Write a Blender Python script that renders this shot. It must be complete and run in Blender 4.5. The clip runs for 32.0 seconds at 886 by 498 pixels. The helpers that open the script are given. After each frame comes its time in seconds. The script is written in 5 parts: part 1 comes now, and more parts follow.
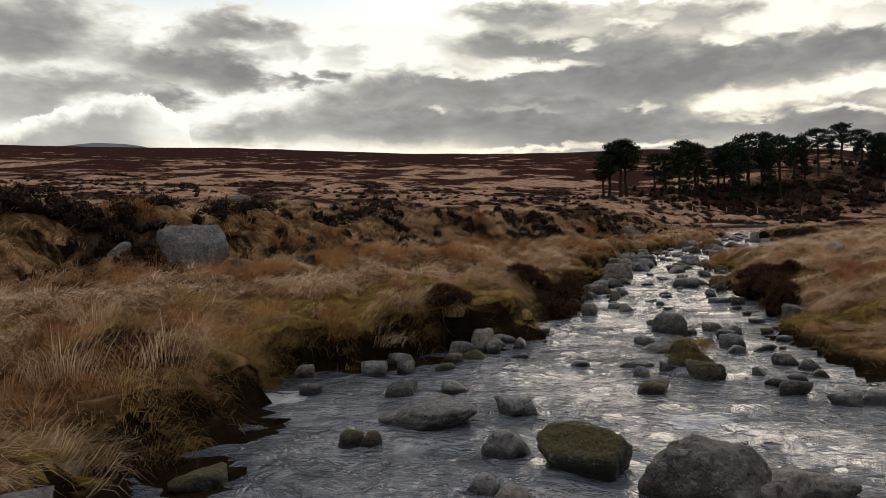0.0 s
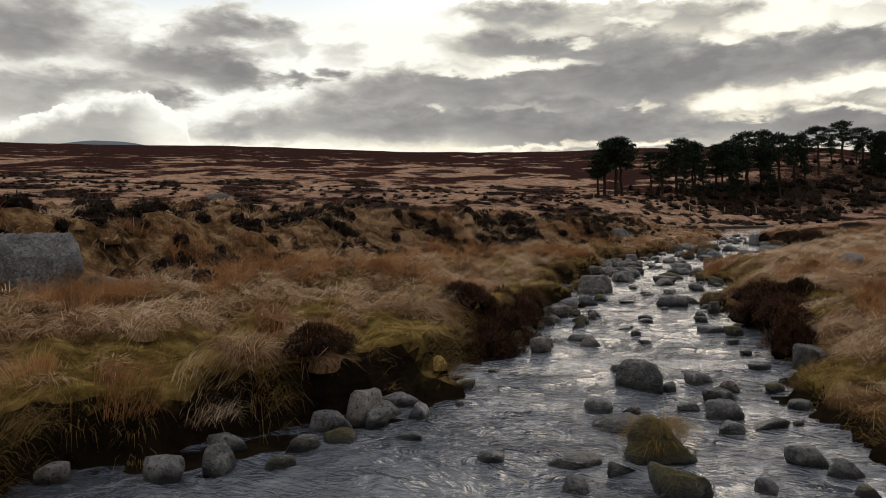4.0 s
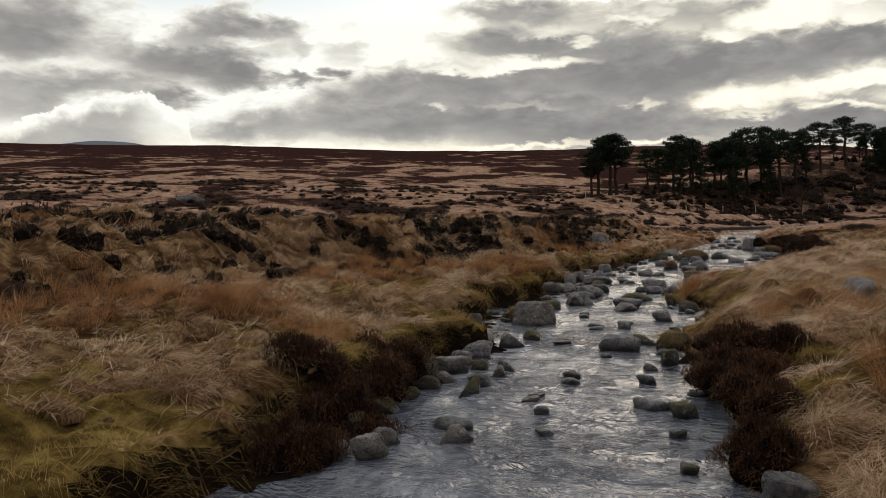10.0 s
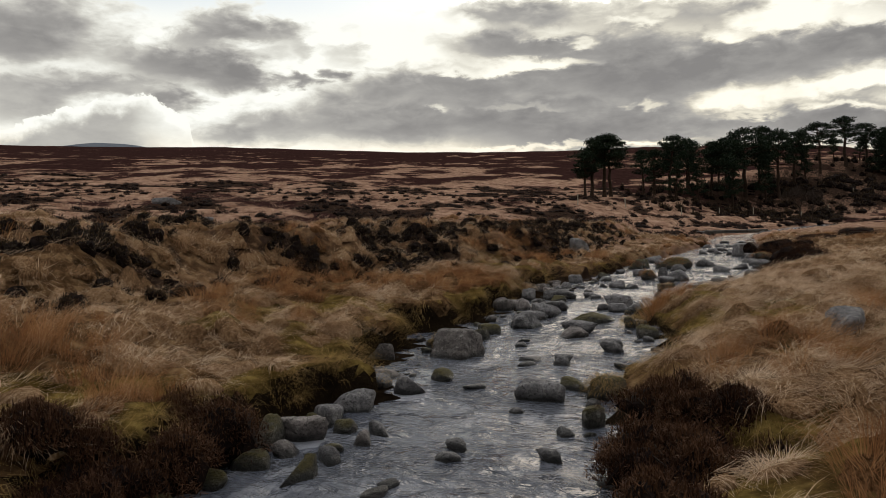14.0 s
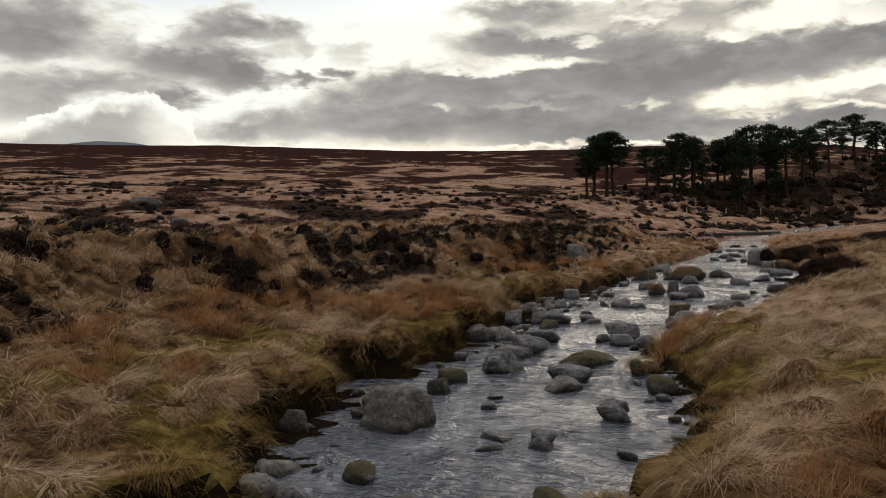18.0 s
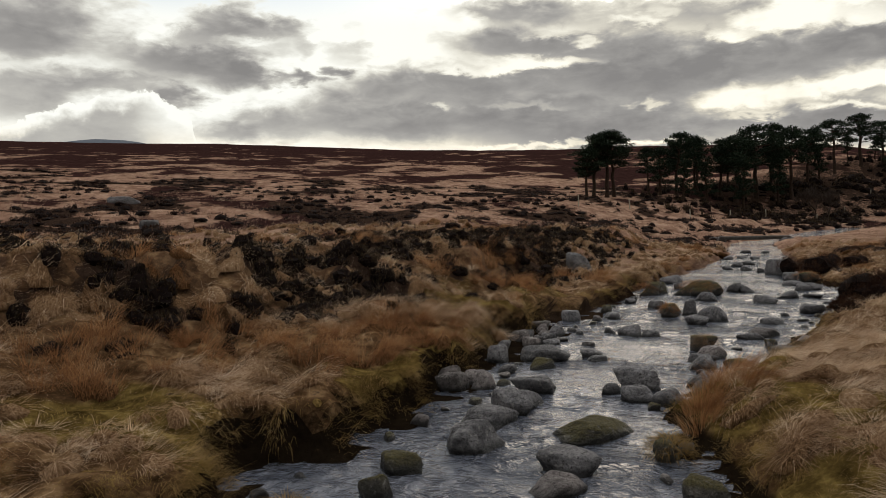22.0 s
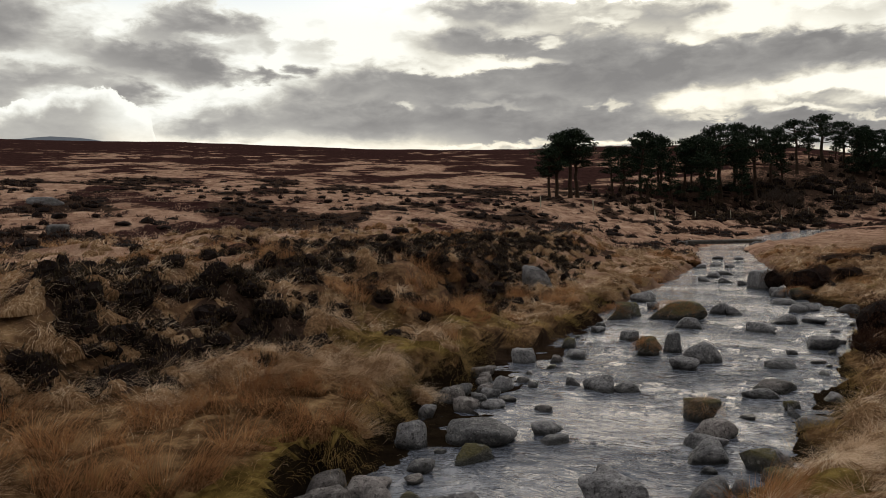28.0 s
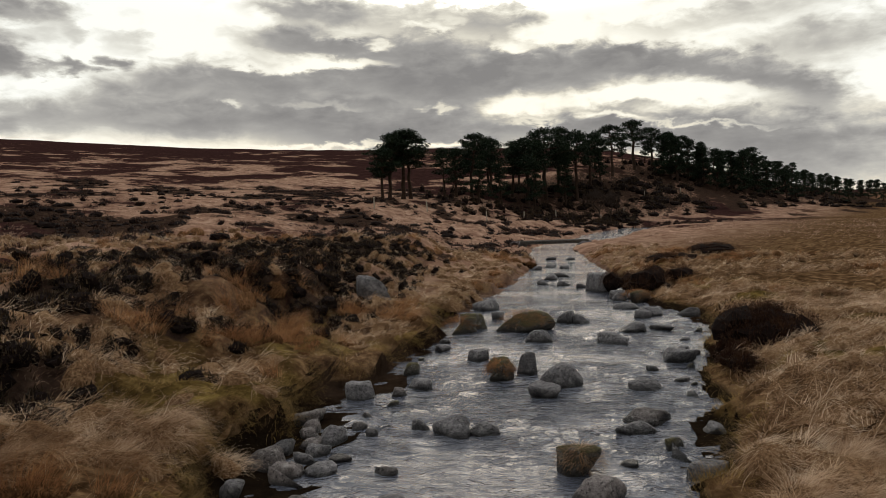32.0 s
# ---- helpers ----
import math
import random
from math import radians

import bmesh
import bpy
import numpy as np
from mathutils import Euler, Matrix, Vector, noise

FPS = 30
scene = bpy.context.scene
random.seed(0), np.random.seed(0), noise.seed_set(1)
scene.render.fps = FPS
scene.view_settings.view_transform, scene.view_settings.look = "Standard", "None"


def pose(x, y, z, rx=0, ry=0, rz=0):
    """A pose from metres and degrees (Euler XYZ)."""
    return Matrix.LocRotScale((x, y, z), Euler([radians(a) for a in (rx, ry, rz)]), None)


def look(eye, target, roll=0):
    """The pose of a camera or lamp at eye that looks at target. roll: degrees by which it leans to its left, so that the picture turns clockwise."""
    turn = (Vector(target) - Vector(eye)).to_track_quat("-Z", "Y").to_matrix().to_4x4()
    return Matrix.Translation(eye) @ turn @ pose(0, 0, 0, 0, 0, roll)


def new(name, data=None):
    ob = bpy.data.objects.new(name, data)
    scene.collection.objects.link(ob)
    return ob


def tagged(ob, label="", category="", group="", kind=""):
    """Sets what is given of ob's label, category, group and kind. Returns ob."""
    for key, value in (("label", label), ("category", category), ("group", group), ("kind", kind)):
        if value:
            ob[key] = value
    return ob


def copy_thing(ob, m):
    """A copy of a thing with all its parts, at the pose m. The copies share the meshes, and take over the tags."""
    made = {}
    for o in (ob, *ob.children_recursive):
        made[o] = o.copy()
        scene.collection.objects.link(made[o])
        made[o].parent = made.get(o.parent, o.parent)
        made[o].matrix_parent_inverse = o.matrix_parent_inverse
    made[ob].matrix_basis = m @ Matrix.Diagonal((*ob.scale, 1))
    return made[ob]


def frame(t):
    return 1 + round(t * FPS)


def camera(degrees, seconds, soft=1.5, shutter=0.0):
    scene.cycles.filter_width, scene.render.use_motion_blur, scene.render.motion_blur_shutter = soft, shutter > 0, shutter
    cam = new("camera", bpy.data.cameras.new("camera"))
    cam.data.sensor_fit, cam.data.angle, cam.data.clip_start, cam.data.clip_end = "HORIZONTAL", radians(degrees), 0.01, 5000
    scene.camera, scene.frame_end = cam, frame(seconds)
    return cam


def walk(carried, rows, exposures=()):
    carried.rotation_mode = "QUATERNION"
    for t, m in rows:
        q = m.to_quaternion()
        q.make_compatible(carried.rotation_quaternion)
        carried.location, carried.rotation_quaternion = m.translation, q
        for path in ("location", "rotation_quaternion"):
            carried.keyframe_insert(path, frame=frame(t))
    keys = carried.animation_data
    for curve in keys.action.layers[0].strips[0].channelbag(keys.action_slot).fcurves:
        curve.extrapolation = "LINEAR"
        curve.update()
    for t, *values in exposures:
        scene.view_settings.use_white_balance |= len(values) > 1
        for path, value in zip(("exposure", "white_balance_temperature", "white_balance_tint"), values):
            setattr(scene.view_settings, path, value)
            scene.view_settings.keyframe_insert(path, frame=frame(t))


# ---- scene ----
cam = camera(63.2, 32.0, soft=0.9)
PATH = [
    (0, (3.057, 0.353, 1.955), (3.24, 2.343, 1.88), -1.6),
    (1, (3.598, 1.055, 1.995), (3.785, 3.045, 1.919), -1.6),
    (2, (4.063, 1.895, 2.039), (4.249, 3.885, 1.961), -1.6),
    (3, (4.456, 2.755, 2.056), (4.642, 4.745, 1.979), -1.5),
    (3.5, (4.619, 3.172, 2.06), (4.806, 5.161, 1.982), -1.5),
    (5.5, (5.254, 4.716, 2.154), (5.439, 6.706, 2.074), -1.4),
    (6, (5.45, 5.069, 2.181), (5.635, 7.059, 2.102), -1.6),
    (7, (5.878, 5.748, 2.221), (6.062, 7.738, 2.14), -1.6),
    (8, (6.344, 6.355, 2.267), (6.527, 8.345, 2.186), -1.7),
    (9, (6.866, 6.925, 2.29), (7.047, 8.915, 2.208), -1.8),
    (10, (7.389, 7.426, 2.31), (7.57, 9.416, 2.228), -1.7),
    (11, (7.905, 7.948, 2.32), (8.087, 9.938, 2.239), -1.7),
    (12, (8.415, 8.439, 2.344), (8.597, 10.429, 2.263), -1.7),
    (13, (8.891, 9.1, 2.383), (9.072, 11.09, 2.304), -1.8),
    (14, (9.355, 9.887, 2.426), (9.533, 11.878, 2.348), -1.8),
    (14.5, (9.554, 10.315, 2.442), (9.732, 12.305, 2.363), -1.7),
    (16.5, (10.236, 12.19, 2.539), (10.41, 14.181, 2.459), -1.6),
    (17, (10.354, 12.647, 2.56), (10.527, 14.638, 2.481), -1.8),
    (18, (10.565, 13.5, 2.62), (10.736, 15.491, 2.539), -1.7),
    (19, (10.74, 14.366, 2.683), (10.911, 16.357, 2.601), -1.5),
    (20, (10.957, 15.194, 2.72), (11.128, 17.185, 2.641), -1.6),
    (21, (11.187, 16.026, 2.805), (11.359, 18.017, 2.722), -1.6),
    (22, (11.485, 16.928, 2.84), (11.659, 18.919, 2.757), -1.5),
    (23, (11.815, 17.797, 2.88), (11.992, 19.788, 2.796), -1.5),
    (24, (12.125, 18.62, 2.904), (12.304, 20.611, 2.82), -1.5),
    (24.5, (12.267, 18.931, 2.923), (12.444, 20.921, 2.842), -1.5),
    (26.5, (12.682, 20.341, 3.011), (12.864, 22.331, 2.927), -1.4),
    (27, (12.767, 20.646, 3.032), (12.95, 22.636, 2.948), -1.4),
    (27.5, (12.851, 20.949, 3.058), (13.07, 22.935, 2.974), -1.4),
    (28, (12.907, 21.236, 3.086), (13.178, 23.216, 2.999), -1.5),
    (28.5, (12.976, 21.54, 3.105), (13.299, 23.512, 3.018), -1.6),
    (29, (13.054, 21.87, 3.106), (13.427, 23.833, 3.017), -1.6),
    (29.5, (13.136, 22.165, 3.127), (13.554, 24.118, 3.038), -1.7),
    (30, (13.207, 22.473, 3.138), (13.666, 24.418, 3.048), -1.8),
    (30.5, (13.291, 22.798, 3.15), (13.785, 24.734, 3.059), -1.8),
    (31, (13.358, 23.057, 3.178), (13.925, 24.973, 3.085), -1.9),
    (31.5, (13.451, 23.385, 3.181), (14.11, 25.271, 3.085), -2.0),
    (32, (13.548, 23.706, 3.184), (14.262, 25.571, 3.086), -2.0),
]
walk(cam, [(t, look(eye, target, roll)) for t, eye, target, roll in PATH])

# ---- light ----
SUN_AZ, SUN_EL = radians(25), radians(19)      # azimuth from +y towards +x
sun_way = Vector((math.sin(SUN_AZ) * math.cos(SUN_EL), math.cos(SUN_AZ) * math.cos(SUN_EL), math.sin(SUN_EL)))
sun_data = bpy.data.lights.new("sun", "SUN")
sun_data.energy, sun_data.angle, sun_data.color = 0.42, radians(30), (1.0, 0.86, 0.70)
sun = new("sun", sun_data)
sun.matrix_world = look(sun_way * 100, (0, 0, 0))


class Nodes:
    """A short way to write node trees."""

    def __init__(self, tree):
        self.tree = tree

    def add(self, kind, **values):
        n = self.tree.nodes.new(kind)
        for k, v in values.items():
            setattr(n, k, v)
        return n

    def put(self, socket, value):
        if isinstance(value, bpy.types.NodeSocket):
            self.tree.links.new(value, socket)
        elif value is not None:
            socket.default_value = value

    def math(self, op, a, b=0.0, c=None, clamp=False):
        n = self.add("ShaderNodeMath", operation=op, use_clamp=clamp)
        for i, v in enumerate((a, b, c)):
            self.put(n.inputs[i], v)
        return n.outputs[0]

    def vec(self, op, a, b=None):
        n = self.add("ShaderNodeVectorMath", operation=op)
        self.put(n.inputs[0], a)
        self.put(n.inputs[1], b)
        return n.outputs["Value"] if op in ("LENGTH", "DOT_PRODUCT") else n.outputs[0]

    def join(self, x, y, z=0.0):
        n = self.add("ShaderNodeCombineXYZ")
        for i, v in enumerate((x, y, z)):
            self.put(n.inputs[i], v)
        return n.outputs[0]

    def split(self, v):
        n = self.add("ShaderNodeSeparateXYZ")
        self.put(n.inputs[0], v)
        return n.outputs

    def noise(self, v, scale=1.0, detail=4.0, rough=0.55, warp=0.0):
        n = self.add("ShaderNodeTexNoise")
        self.put(n.inputs["Vector"], v)
        n.inputs["Scale"].default_value, n.inputs["Detail"].default_value = scale, detail
        n.inputs["Roughness"].default_value, n.inputs["Distortion"].default_value = rough, warp
        return n.outputs["Fac"]

    def map(self, v, a, b, c=0.0, d=1.0, smooth=True):
        n = self.add("ShaderNodeMapRange", interpolation_type="SMOOTHSTEP" if smooth else "LINEAR")
        self.put(n.inputs[0], v)
        for i, x in enumerate((a, b, c, d)):
            n.inputs[i + 1].default_value = x
        return n.outputs[0]

    def mix(self, f, a, b):
        n = self.add("ShaderNodeMix", data_type="RGBA")
        self.put(n.inputs[0], f)
        self.put(n.inputs[6], a)
        self.put(n.inputs[7], b)
        return n.outputs[2]

    def ramp(self, f, *stops):
        n = self.add("ShaderNodeValToRGB")
        e = n.color_ramp.elements
        while len(e) < len(stops):
            e.new(0.5)
        for el, (p, c) in zip(e, stops):
            el.position, el.color = p, (*c, 1)
        self.put(n.inputs[0], f)
        return n.outputs[0]


def rgb(r, g, b):
    return (r, g, b, 1.0)


# ---- sky: broken cloud lit from behind ----
world = bpy.data.worlds.new("sky")
scene.world = world
world.use_nodes = True
world.node_tree.nodes.clear()
W = Nodes(world.node_tree)
way = W.add("ShaderNodeTexCoord").outputs["Generated"]
wx, wy, wz = W.split(W.vec("NORMALIZE", way))
az = W.math("MULTIPLY", W.math("ARCTAN2", wx, wy), 57.2958)
el = W.math("MULTIPLY", W.math("ARCSINE", wz), 57.2958)
# cloud-layer coordinates, drawn together towards the horizon
over = W.math("DIVIDE", 10.0, W.math("ADD", W.math("MAXIMUM", el, 0.0), 7.0))
cu, cv = W.math("MULTIPLY", az, 0.075), W.math("MULTIPLY", over, 4.0)
wob = W.math("SUBTRACT", W.noise(W.join(cu, cv, 0.0), 1.7, 3.0), 0.5)
layer = W.noise(W.join(W.math("ADD", cu, W.math("MULTIPLY", wob, 0.6)), cv, 2.3), 1.5, 7.0, 0.58)
fine = W.noise(W.join(W.math("MULTIPLY", az, 0.16), W.math("MULTIPLY", el, 0.42), 5.0), 1.7, 6.0, 0.56)
puff = W.noise(W.join(W.math("MULTIPLY", az, 0.3), W.math("MULTIPLY", el, 0.62), 9.0), 1.4, 6.0, 0.56, 0.3)
azw = W.math("ADD", az, W.math("MULTIPLY", W.math("SUBTRACT", fine, 0.5), 6.0))
elw = W.math("ADD", el, W.math("MULTIPLY", W.math("SUBTRACT", puff, 0.5), 2.4))
# outside the stretch that is drawn mass by mass the layer closes over evenly
open_sky = W.math("MULTIPLY", W.map(el, 24.0, 17.0), W.math("MULTIPLY", W.map(az, -48.0, -30.0), W.map(az, 74.0, 52.0)))
lit = W.math("SUBTRACT", 1.0, W.math("MULTIPLY", W.map(layer, 0.3, 0.7, 0.1, 0.85), W.math("SUBTRACT", 1.0, open_sky)))


def soft_spot(a, e, ra, re, weight, tilt):
    x, y = W.math("SUBTRACT", azw, a), W.math("SUBTRACT", elw, e)
    y = W.math("MULTIPLY_ADD", x, -tilt, y)
    r = W.vec("LENGTH", W.join(W.math("DIVIDE", x, ra), W.math("DIVIDE", y, re)))
    return W.map(r, 1.6, 0.3, 1.0, 1.0 - weight)


def mass(a, e, ra, re, weight, tilt=0.0):
    """A cloud mass round azimuth a, elevation e dims the light by its weight."""
    global lit
    lit = W.math("MULTIPLY", lit, soft_spot(a, e, ra, re, weight, tilt))


def gap(a, e, ra, re, weight, tilt=0.0):
    """A rift in the cloud."""
    global lit
    lit = W.math("SUBTRACT", 1.0, W.math("MULTIPLY", W.math("SUBTRACT", 1.0, lit), soft_spot(a, e, ra, re, weight, tilt)))


mass(-24.0, 14.0, 5.3, 2.27, 0.82, 0.10)
mass(-25.4, 12.6, 4.6, 0.93, 0.5, 0.09)
mass(-17.9, 12.7, 3.9, 0.91, 0.42, 0.06)
mass(-11.6, 14.8, 2.2, 1.20, 0.78, 0.04)
mass(-9.1, 14.6, 2.4, 0.78, 0.72, 0.03)
mass(-13.8, 13.9, 2.0, 0.51, 0.5, 0.05)
mass(-6.6, 14.3, 1.8, 0.88, 0.4, 0.02)
mass(-5.1, 13.2, 1.0, 0.71, 0.38, 0.01)
mass(-8.3, 13.0, 2.2, 0.44, 0.25, 0.02)
mass(-15.7, 12.0, 2.6, 1.01, 0.72, -0.05)
mass(-12.5, 12.0, 3.6, 1.28, 0.9, -0.09)
mass(-10.1, 11.0, 2.3, 0.87, 0.85, 0.02)
mass(-5.4, 11.1, 1.1, 0.49, 0.85, 0.01)
mass(-7.7, 10.9, 1.8, 0.39, 0.6, 0.01)
mass(-2.8, 11.6, 0.9, 0.53, 0.9, -0.00)
mass(-1.8, 12.9, 1.6, 0.71, 0.32, -0.00)
mass(-21.9, 10.5, 6.0, 0.80, 0.5, 0.06)
mass(-24.5, 8.9, 3.5, 1.48, 0.62, 0.05)
mass(-18.1, 10.3, 4.5, 0.58, 0.55, 0.04)
mass(-14.8, 9.4, 1.9, 0.84, 0.9, 0.03)
mass(-1.1, 10.0, 4.9, 1.16, 0.55, 0.18)
mass(6.0, 10.5, 6.7, 1.35, 0.7, -0.03)
mass(0.6, 7.8, 8.5, 1.52, 0.8, -0.02)
mass(14.8, 7.9, 13.3, 2.57, 0.9, -0.05)
mass(15.3, 10.9, 9.7, 1.06, 0.75, -0.00)
mass(10.1, 13.3, 4.0, 1.17, 0.8, -0.05)
mass(15.3, 12.9, 4.0, 0.80, 0.7, -0.07)
mass(21.2, 11.7, 6.9, 2.42, 0.85, -0.09)
mass(25.2, 10.1, 8.9, 1.35, 0.85, -0.01)
mass(31.6, 10.9, 7.6, 1.37, 0.85, -0.02)
mass(34.4, 11.4, 4.7, 1.10, 0.8, -0.14)
mass(10.6, 15.6, 4.0, 0.99, 0.72, -0.05)
mass(15.4, 15.4, 4.9, 0.97, 0.5, -0.08)
mass(24.9, 14.7, 4.7, 0.93, 0.62, -0.12)
mass(28.3, 12.5, 2.5, 1.65, 0.5, -0.12)
mass(19.0, 6.0, 8.7, 1.31, 0.75, -0.06)
mass(33.7, 7.7, 4.3, 1.18, 0.45, -0.10)
mass(33.6, 5.6, 6.7, 1.18, 0.72, -0.09)
mass(38.9, 10.2, 8.2, 1.20, 0.82, -0.08)
mass(46.1, 8.5, 4.4, 1.35, 0.9, -0.29)
mass(39.2, 5.7, 11.2, 1.27, 0.78, -0.10)
mass(46.1, 3.9, 8.8, 3.05, 0.82, -0.10)
mass(35.0, 13.1, 5.8, 0.47, 0.35, -0.16)
mass(35.7, 8.2, 1.5, 0.39, 0.5, -0.12)
mass(-9.0, 7.4, 3.7, 1.05, 0.5, 0.00)
mass(-11.9, 6.8, 2.1, 0.69, 0.45, 0.01)
gap(7.4, 15.0, 1.3, 0.63, 0.9, -0.04)
gap(12.9, 11.8, 3.8, 0.45, 0.95, -0.01)
gap(10.3, 11.5, 3.1, 0.36, 0.8, 0.05)
gap(6.0, 11.6, 2.2, 0.31, 0.8, -0.03)
gap(16.7, 13.1, 1.1, 0.35, 0.75, -0.07)
gap(13.2, 13.8, 2.0, 0.27, 0.5, -0.06)
gap(20.4, 14.3, 1.4, 0.39, 0.8, -0.10)
gap(22.1, 14.9, 1.3, 0.39, 0.5, -0.11)
gap(27.2, 12.6, 1.4, 0.50, 0.85, -0.12)
gap(28.9, 13.3, 1.9, 0.58, 0.8, -0.13)
gap(31.6, 13.6, 2.4, 0.89, 0.95, -0.15)
gap(35.4, 12.8, 1.8, 0.62, 0.8, -0.16)
gap(28.3, 8.0, 3.0, 0.91, 1, -0.09)
gap(32.7, 8.5, 2.6, 0.72, 0.95, 0.11)
gap(35.7, 8.8, 2.7, 0.46, 0.9, -0.01)
gap(34.5, 7.0, 2.6, 0.31, 0.9, -0.10)
gap(28.2, 6.8, 2.2, 0.25, 0.7, -0.08)
gap(20.9, 8.3, 1.0, 0.26, 0.6, -0.07)
gap(11.7, 8.7, 3.1, 0.27, 0.3, -0.05)
gap(5.5, 9.0, 1.0, 0.27, 0.55, -0.03)
gap(12.1, 5.5, 5.8, 0.27, 0.85, 0.01)
gap(21.1, 5.4, 3.5, 0.30, 0.9, -0.01)
gap(40.4, 8.5, 5.5, 0.88, 0.95, -0.16)
gap(40.1, 6.1, 5.5, 0.18, 0.6, -0.11)
gap(40.1, 12.4, 4.4, 0.74, 0.6, -0.18)
gap(47.1, 11.0, 2.0, 0.80, 0.9, -0.21)
gap(43.8, 2.7, 1.9, 0.49, 0.8, -0.07)
gap(-15.5, 7.1, 3.4, 0.34, 0.3, 0.02)
mass(49.5, 11.2, 5.0, 1.5, 0.55, 0.05)
mass(44.0, 13.6, 7.0, 0.8, 0.4, 0.05)
# a heaped cloud low on the horizon, white along its lit top
rim = [(-27.0, 6.8), (-25.6, 7.16), (-24.2, 7.86), (-22.8, 8.4), (-22.3, 8.8), (-21.1, 8.65), (-20.1, 9.5), (-18.6, 9.4), (-17.1, 10.0), (-16.2, 9.7), (-15.0, 8.7), (-13.9, 7.8), (-13.4, 5.0)]
top = W.split(W.ramp(W.map(az, -28.0, -12.0, smooth=False), *(((a + 28) / 16, (e / 12,) * 3) for a, e in rim)))[0]
bubble = W.noise(W.join(W.math("MULTIPLY", az, 1.1), W.math("MULTIPLY", el, 1.2), 3.0), 1.0, 4.0, 0.55)
below = W.math("SUBTRACT", W.math("ADD", W.math("MULTIPLY", top, 12.0), W.math("MULTIPLY", W.math("SUBTRACT", bubble, 0.5), 1.5)), el)
inside = W.math("MULTIPLY", W.map(below, -0.05, 0.14), W.math("MULTIPLY", W.map(az, -29.0, -25.5), W.map(az, -12.8, -14.5)))
east = W.map(az, -19.0, -15.0, 0.0, 1.0)
shade = W.math("MULTIPLY", W.map(below, 0.1, 1.5, 0.0, 0.62), W.math("SUBTRACT", 1.0, W.math("MULTIPLY", east, 0.75)))
shade = W.math("ADD", shade, W.math("MULTIPLY", W.math("SUBTRACT", puff, 0.5), 0.7))
heap = W.math("SUBTRACT", 1.0, shade)
lit = W.math("ADD", W.math("MULTIPLY", lit, W.math("SUBTRACT", 1.0, inside)), W.math("MULTIPLY", heap, inside))
# fine relief in the veil
lit = W.math("ADD", W.math("MULTIPLY_ADD", lit, 1.0, 0.04), W.math("MULTIPLY", W.math("SUBTRACT", fine, 0.5), 0.5))
lit = W.math("ADD", lit, W.math("MULTIPLY", W.math("SUBTRACT", puff, 0.5), 0.5))
veil = W.ramp(lit, (0.0, (0.25, 0.242, 0.236)), (0.2, (0.335, 0.324, 0.31)), (0.5, (0.52, 0.505, 0.475)), (0.78, (0.78, 0.77, 0.73)), (1.0, (1.0, 1.0, 0.965)))
near_sun = W.map(W.vec("LENGTH", W.join(W.math("MULTIPLY", W.math("SUBTRACT", az, 24.0), 0.6), W.math("SUBTRACT", el, 6.0))), 22.0, 0.0)
glow = W.mix(near_sun, rgb(1.02, 1.025, 0.99), rgb(1.12, 1.07, 0.94))
low_warm = W.math("MULTIPLY", W.map(el, 8.0, 4.5), W.map(lit, 0.45, 0.8))
glow = W.mix(low_warm, glow, rgb(1.1, 1.02, 0.87))
cloud_col = W.vec("MULTIPLY", veil, W.mix(W.map(lit, 0.2, 0.7), rgb(1.0, 1.0, 1.0), glow))
# the layer is thinner and brighter overhead, and duller behind, away from the sun
back = W.map(W.math("ABSOLUTE", W.math("SUBTRACT", az, 15.0)), 50.0, 140.0, 1.0, 0.55)
high = W.map(el, 20.0, 60.0)
dull = W.math("MULTIPLY", back, W.math("MULTIPLY_ADD", high, 1.1, 1.0))
cloud_col = W.vec("MULTIPLY", cloud_col, W.join(dull, W.math("MULTIPLY", dull, W.math("MULTIPLY_ADD", high, 0.03, 1.0)), W.math("MULTIPLY", dull, W.math("MULTIPLY_ADD", high, 0.12, 1.0))))
# thin blue shows where the cloud parts, high between the masses
rift = W.math("MULTIPLY", W.map(lit, 0.8, 1.05), W.map(el, 14.5, 17.0))
cover = W.math("SUBTRACT", 1.0, W.math("MULTIPLY", rift, 0.4))
clear = W.add("ShaderNodeTexSky", sky_type="NISHITA", sun_disc=False, sun_elevation=SUN_EL, sun_rotation=SUN_AZ)
bg_sky, bg_cloud = W.add("ShaderNodeBackground"), W.add("ShaderNodeBackground")
W.put(bg_sky.inputs[0], clear.outputs[0])
bg_sky.inputs[1].default_value = 0.13
W.put(bg_cloud.inputs[0], cloud_col)
both = W.add("ShaderNodeMixShader")
W.put(both.inputs[0], cover)
W.put(both.inputs[1], bg_sky.outputs[0])
W.put(both.inputs[2], bg_cloud.outputs[0])
W.put(W.add("ShaderNodeOutputWorld").inputs[0], both.outputs[0])


# ---- materials ----
def material(name):
    m = bpy.data.materials.new(name)
    m.use_nodes = True
    m.node_tree.nodes.clear()
    n = Nodes(m.node_tree)
    b = n.add("ShaderNodeBsdfPrincipled")
    out = n.add("ShaderNodeOutputMaterial")
    n.put(out.inputs[0], b.outputs[0])
    return m, n, b


def bump(n, b, height, strength, distance):
    k = n.add("ShaderNodeBump")
    k.inputs["Strength"].default_value, k.inputs["Distance"].default_value = strength, distance
    n.put(k.inputs["Height"], height)
    n.put(b.inputs["Normal"], k.outputs[0])


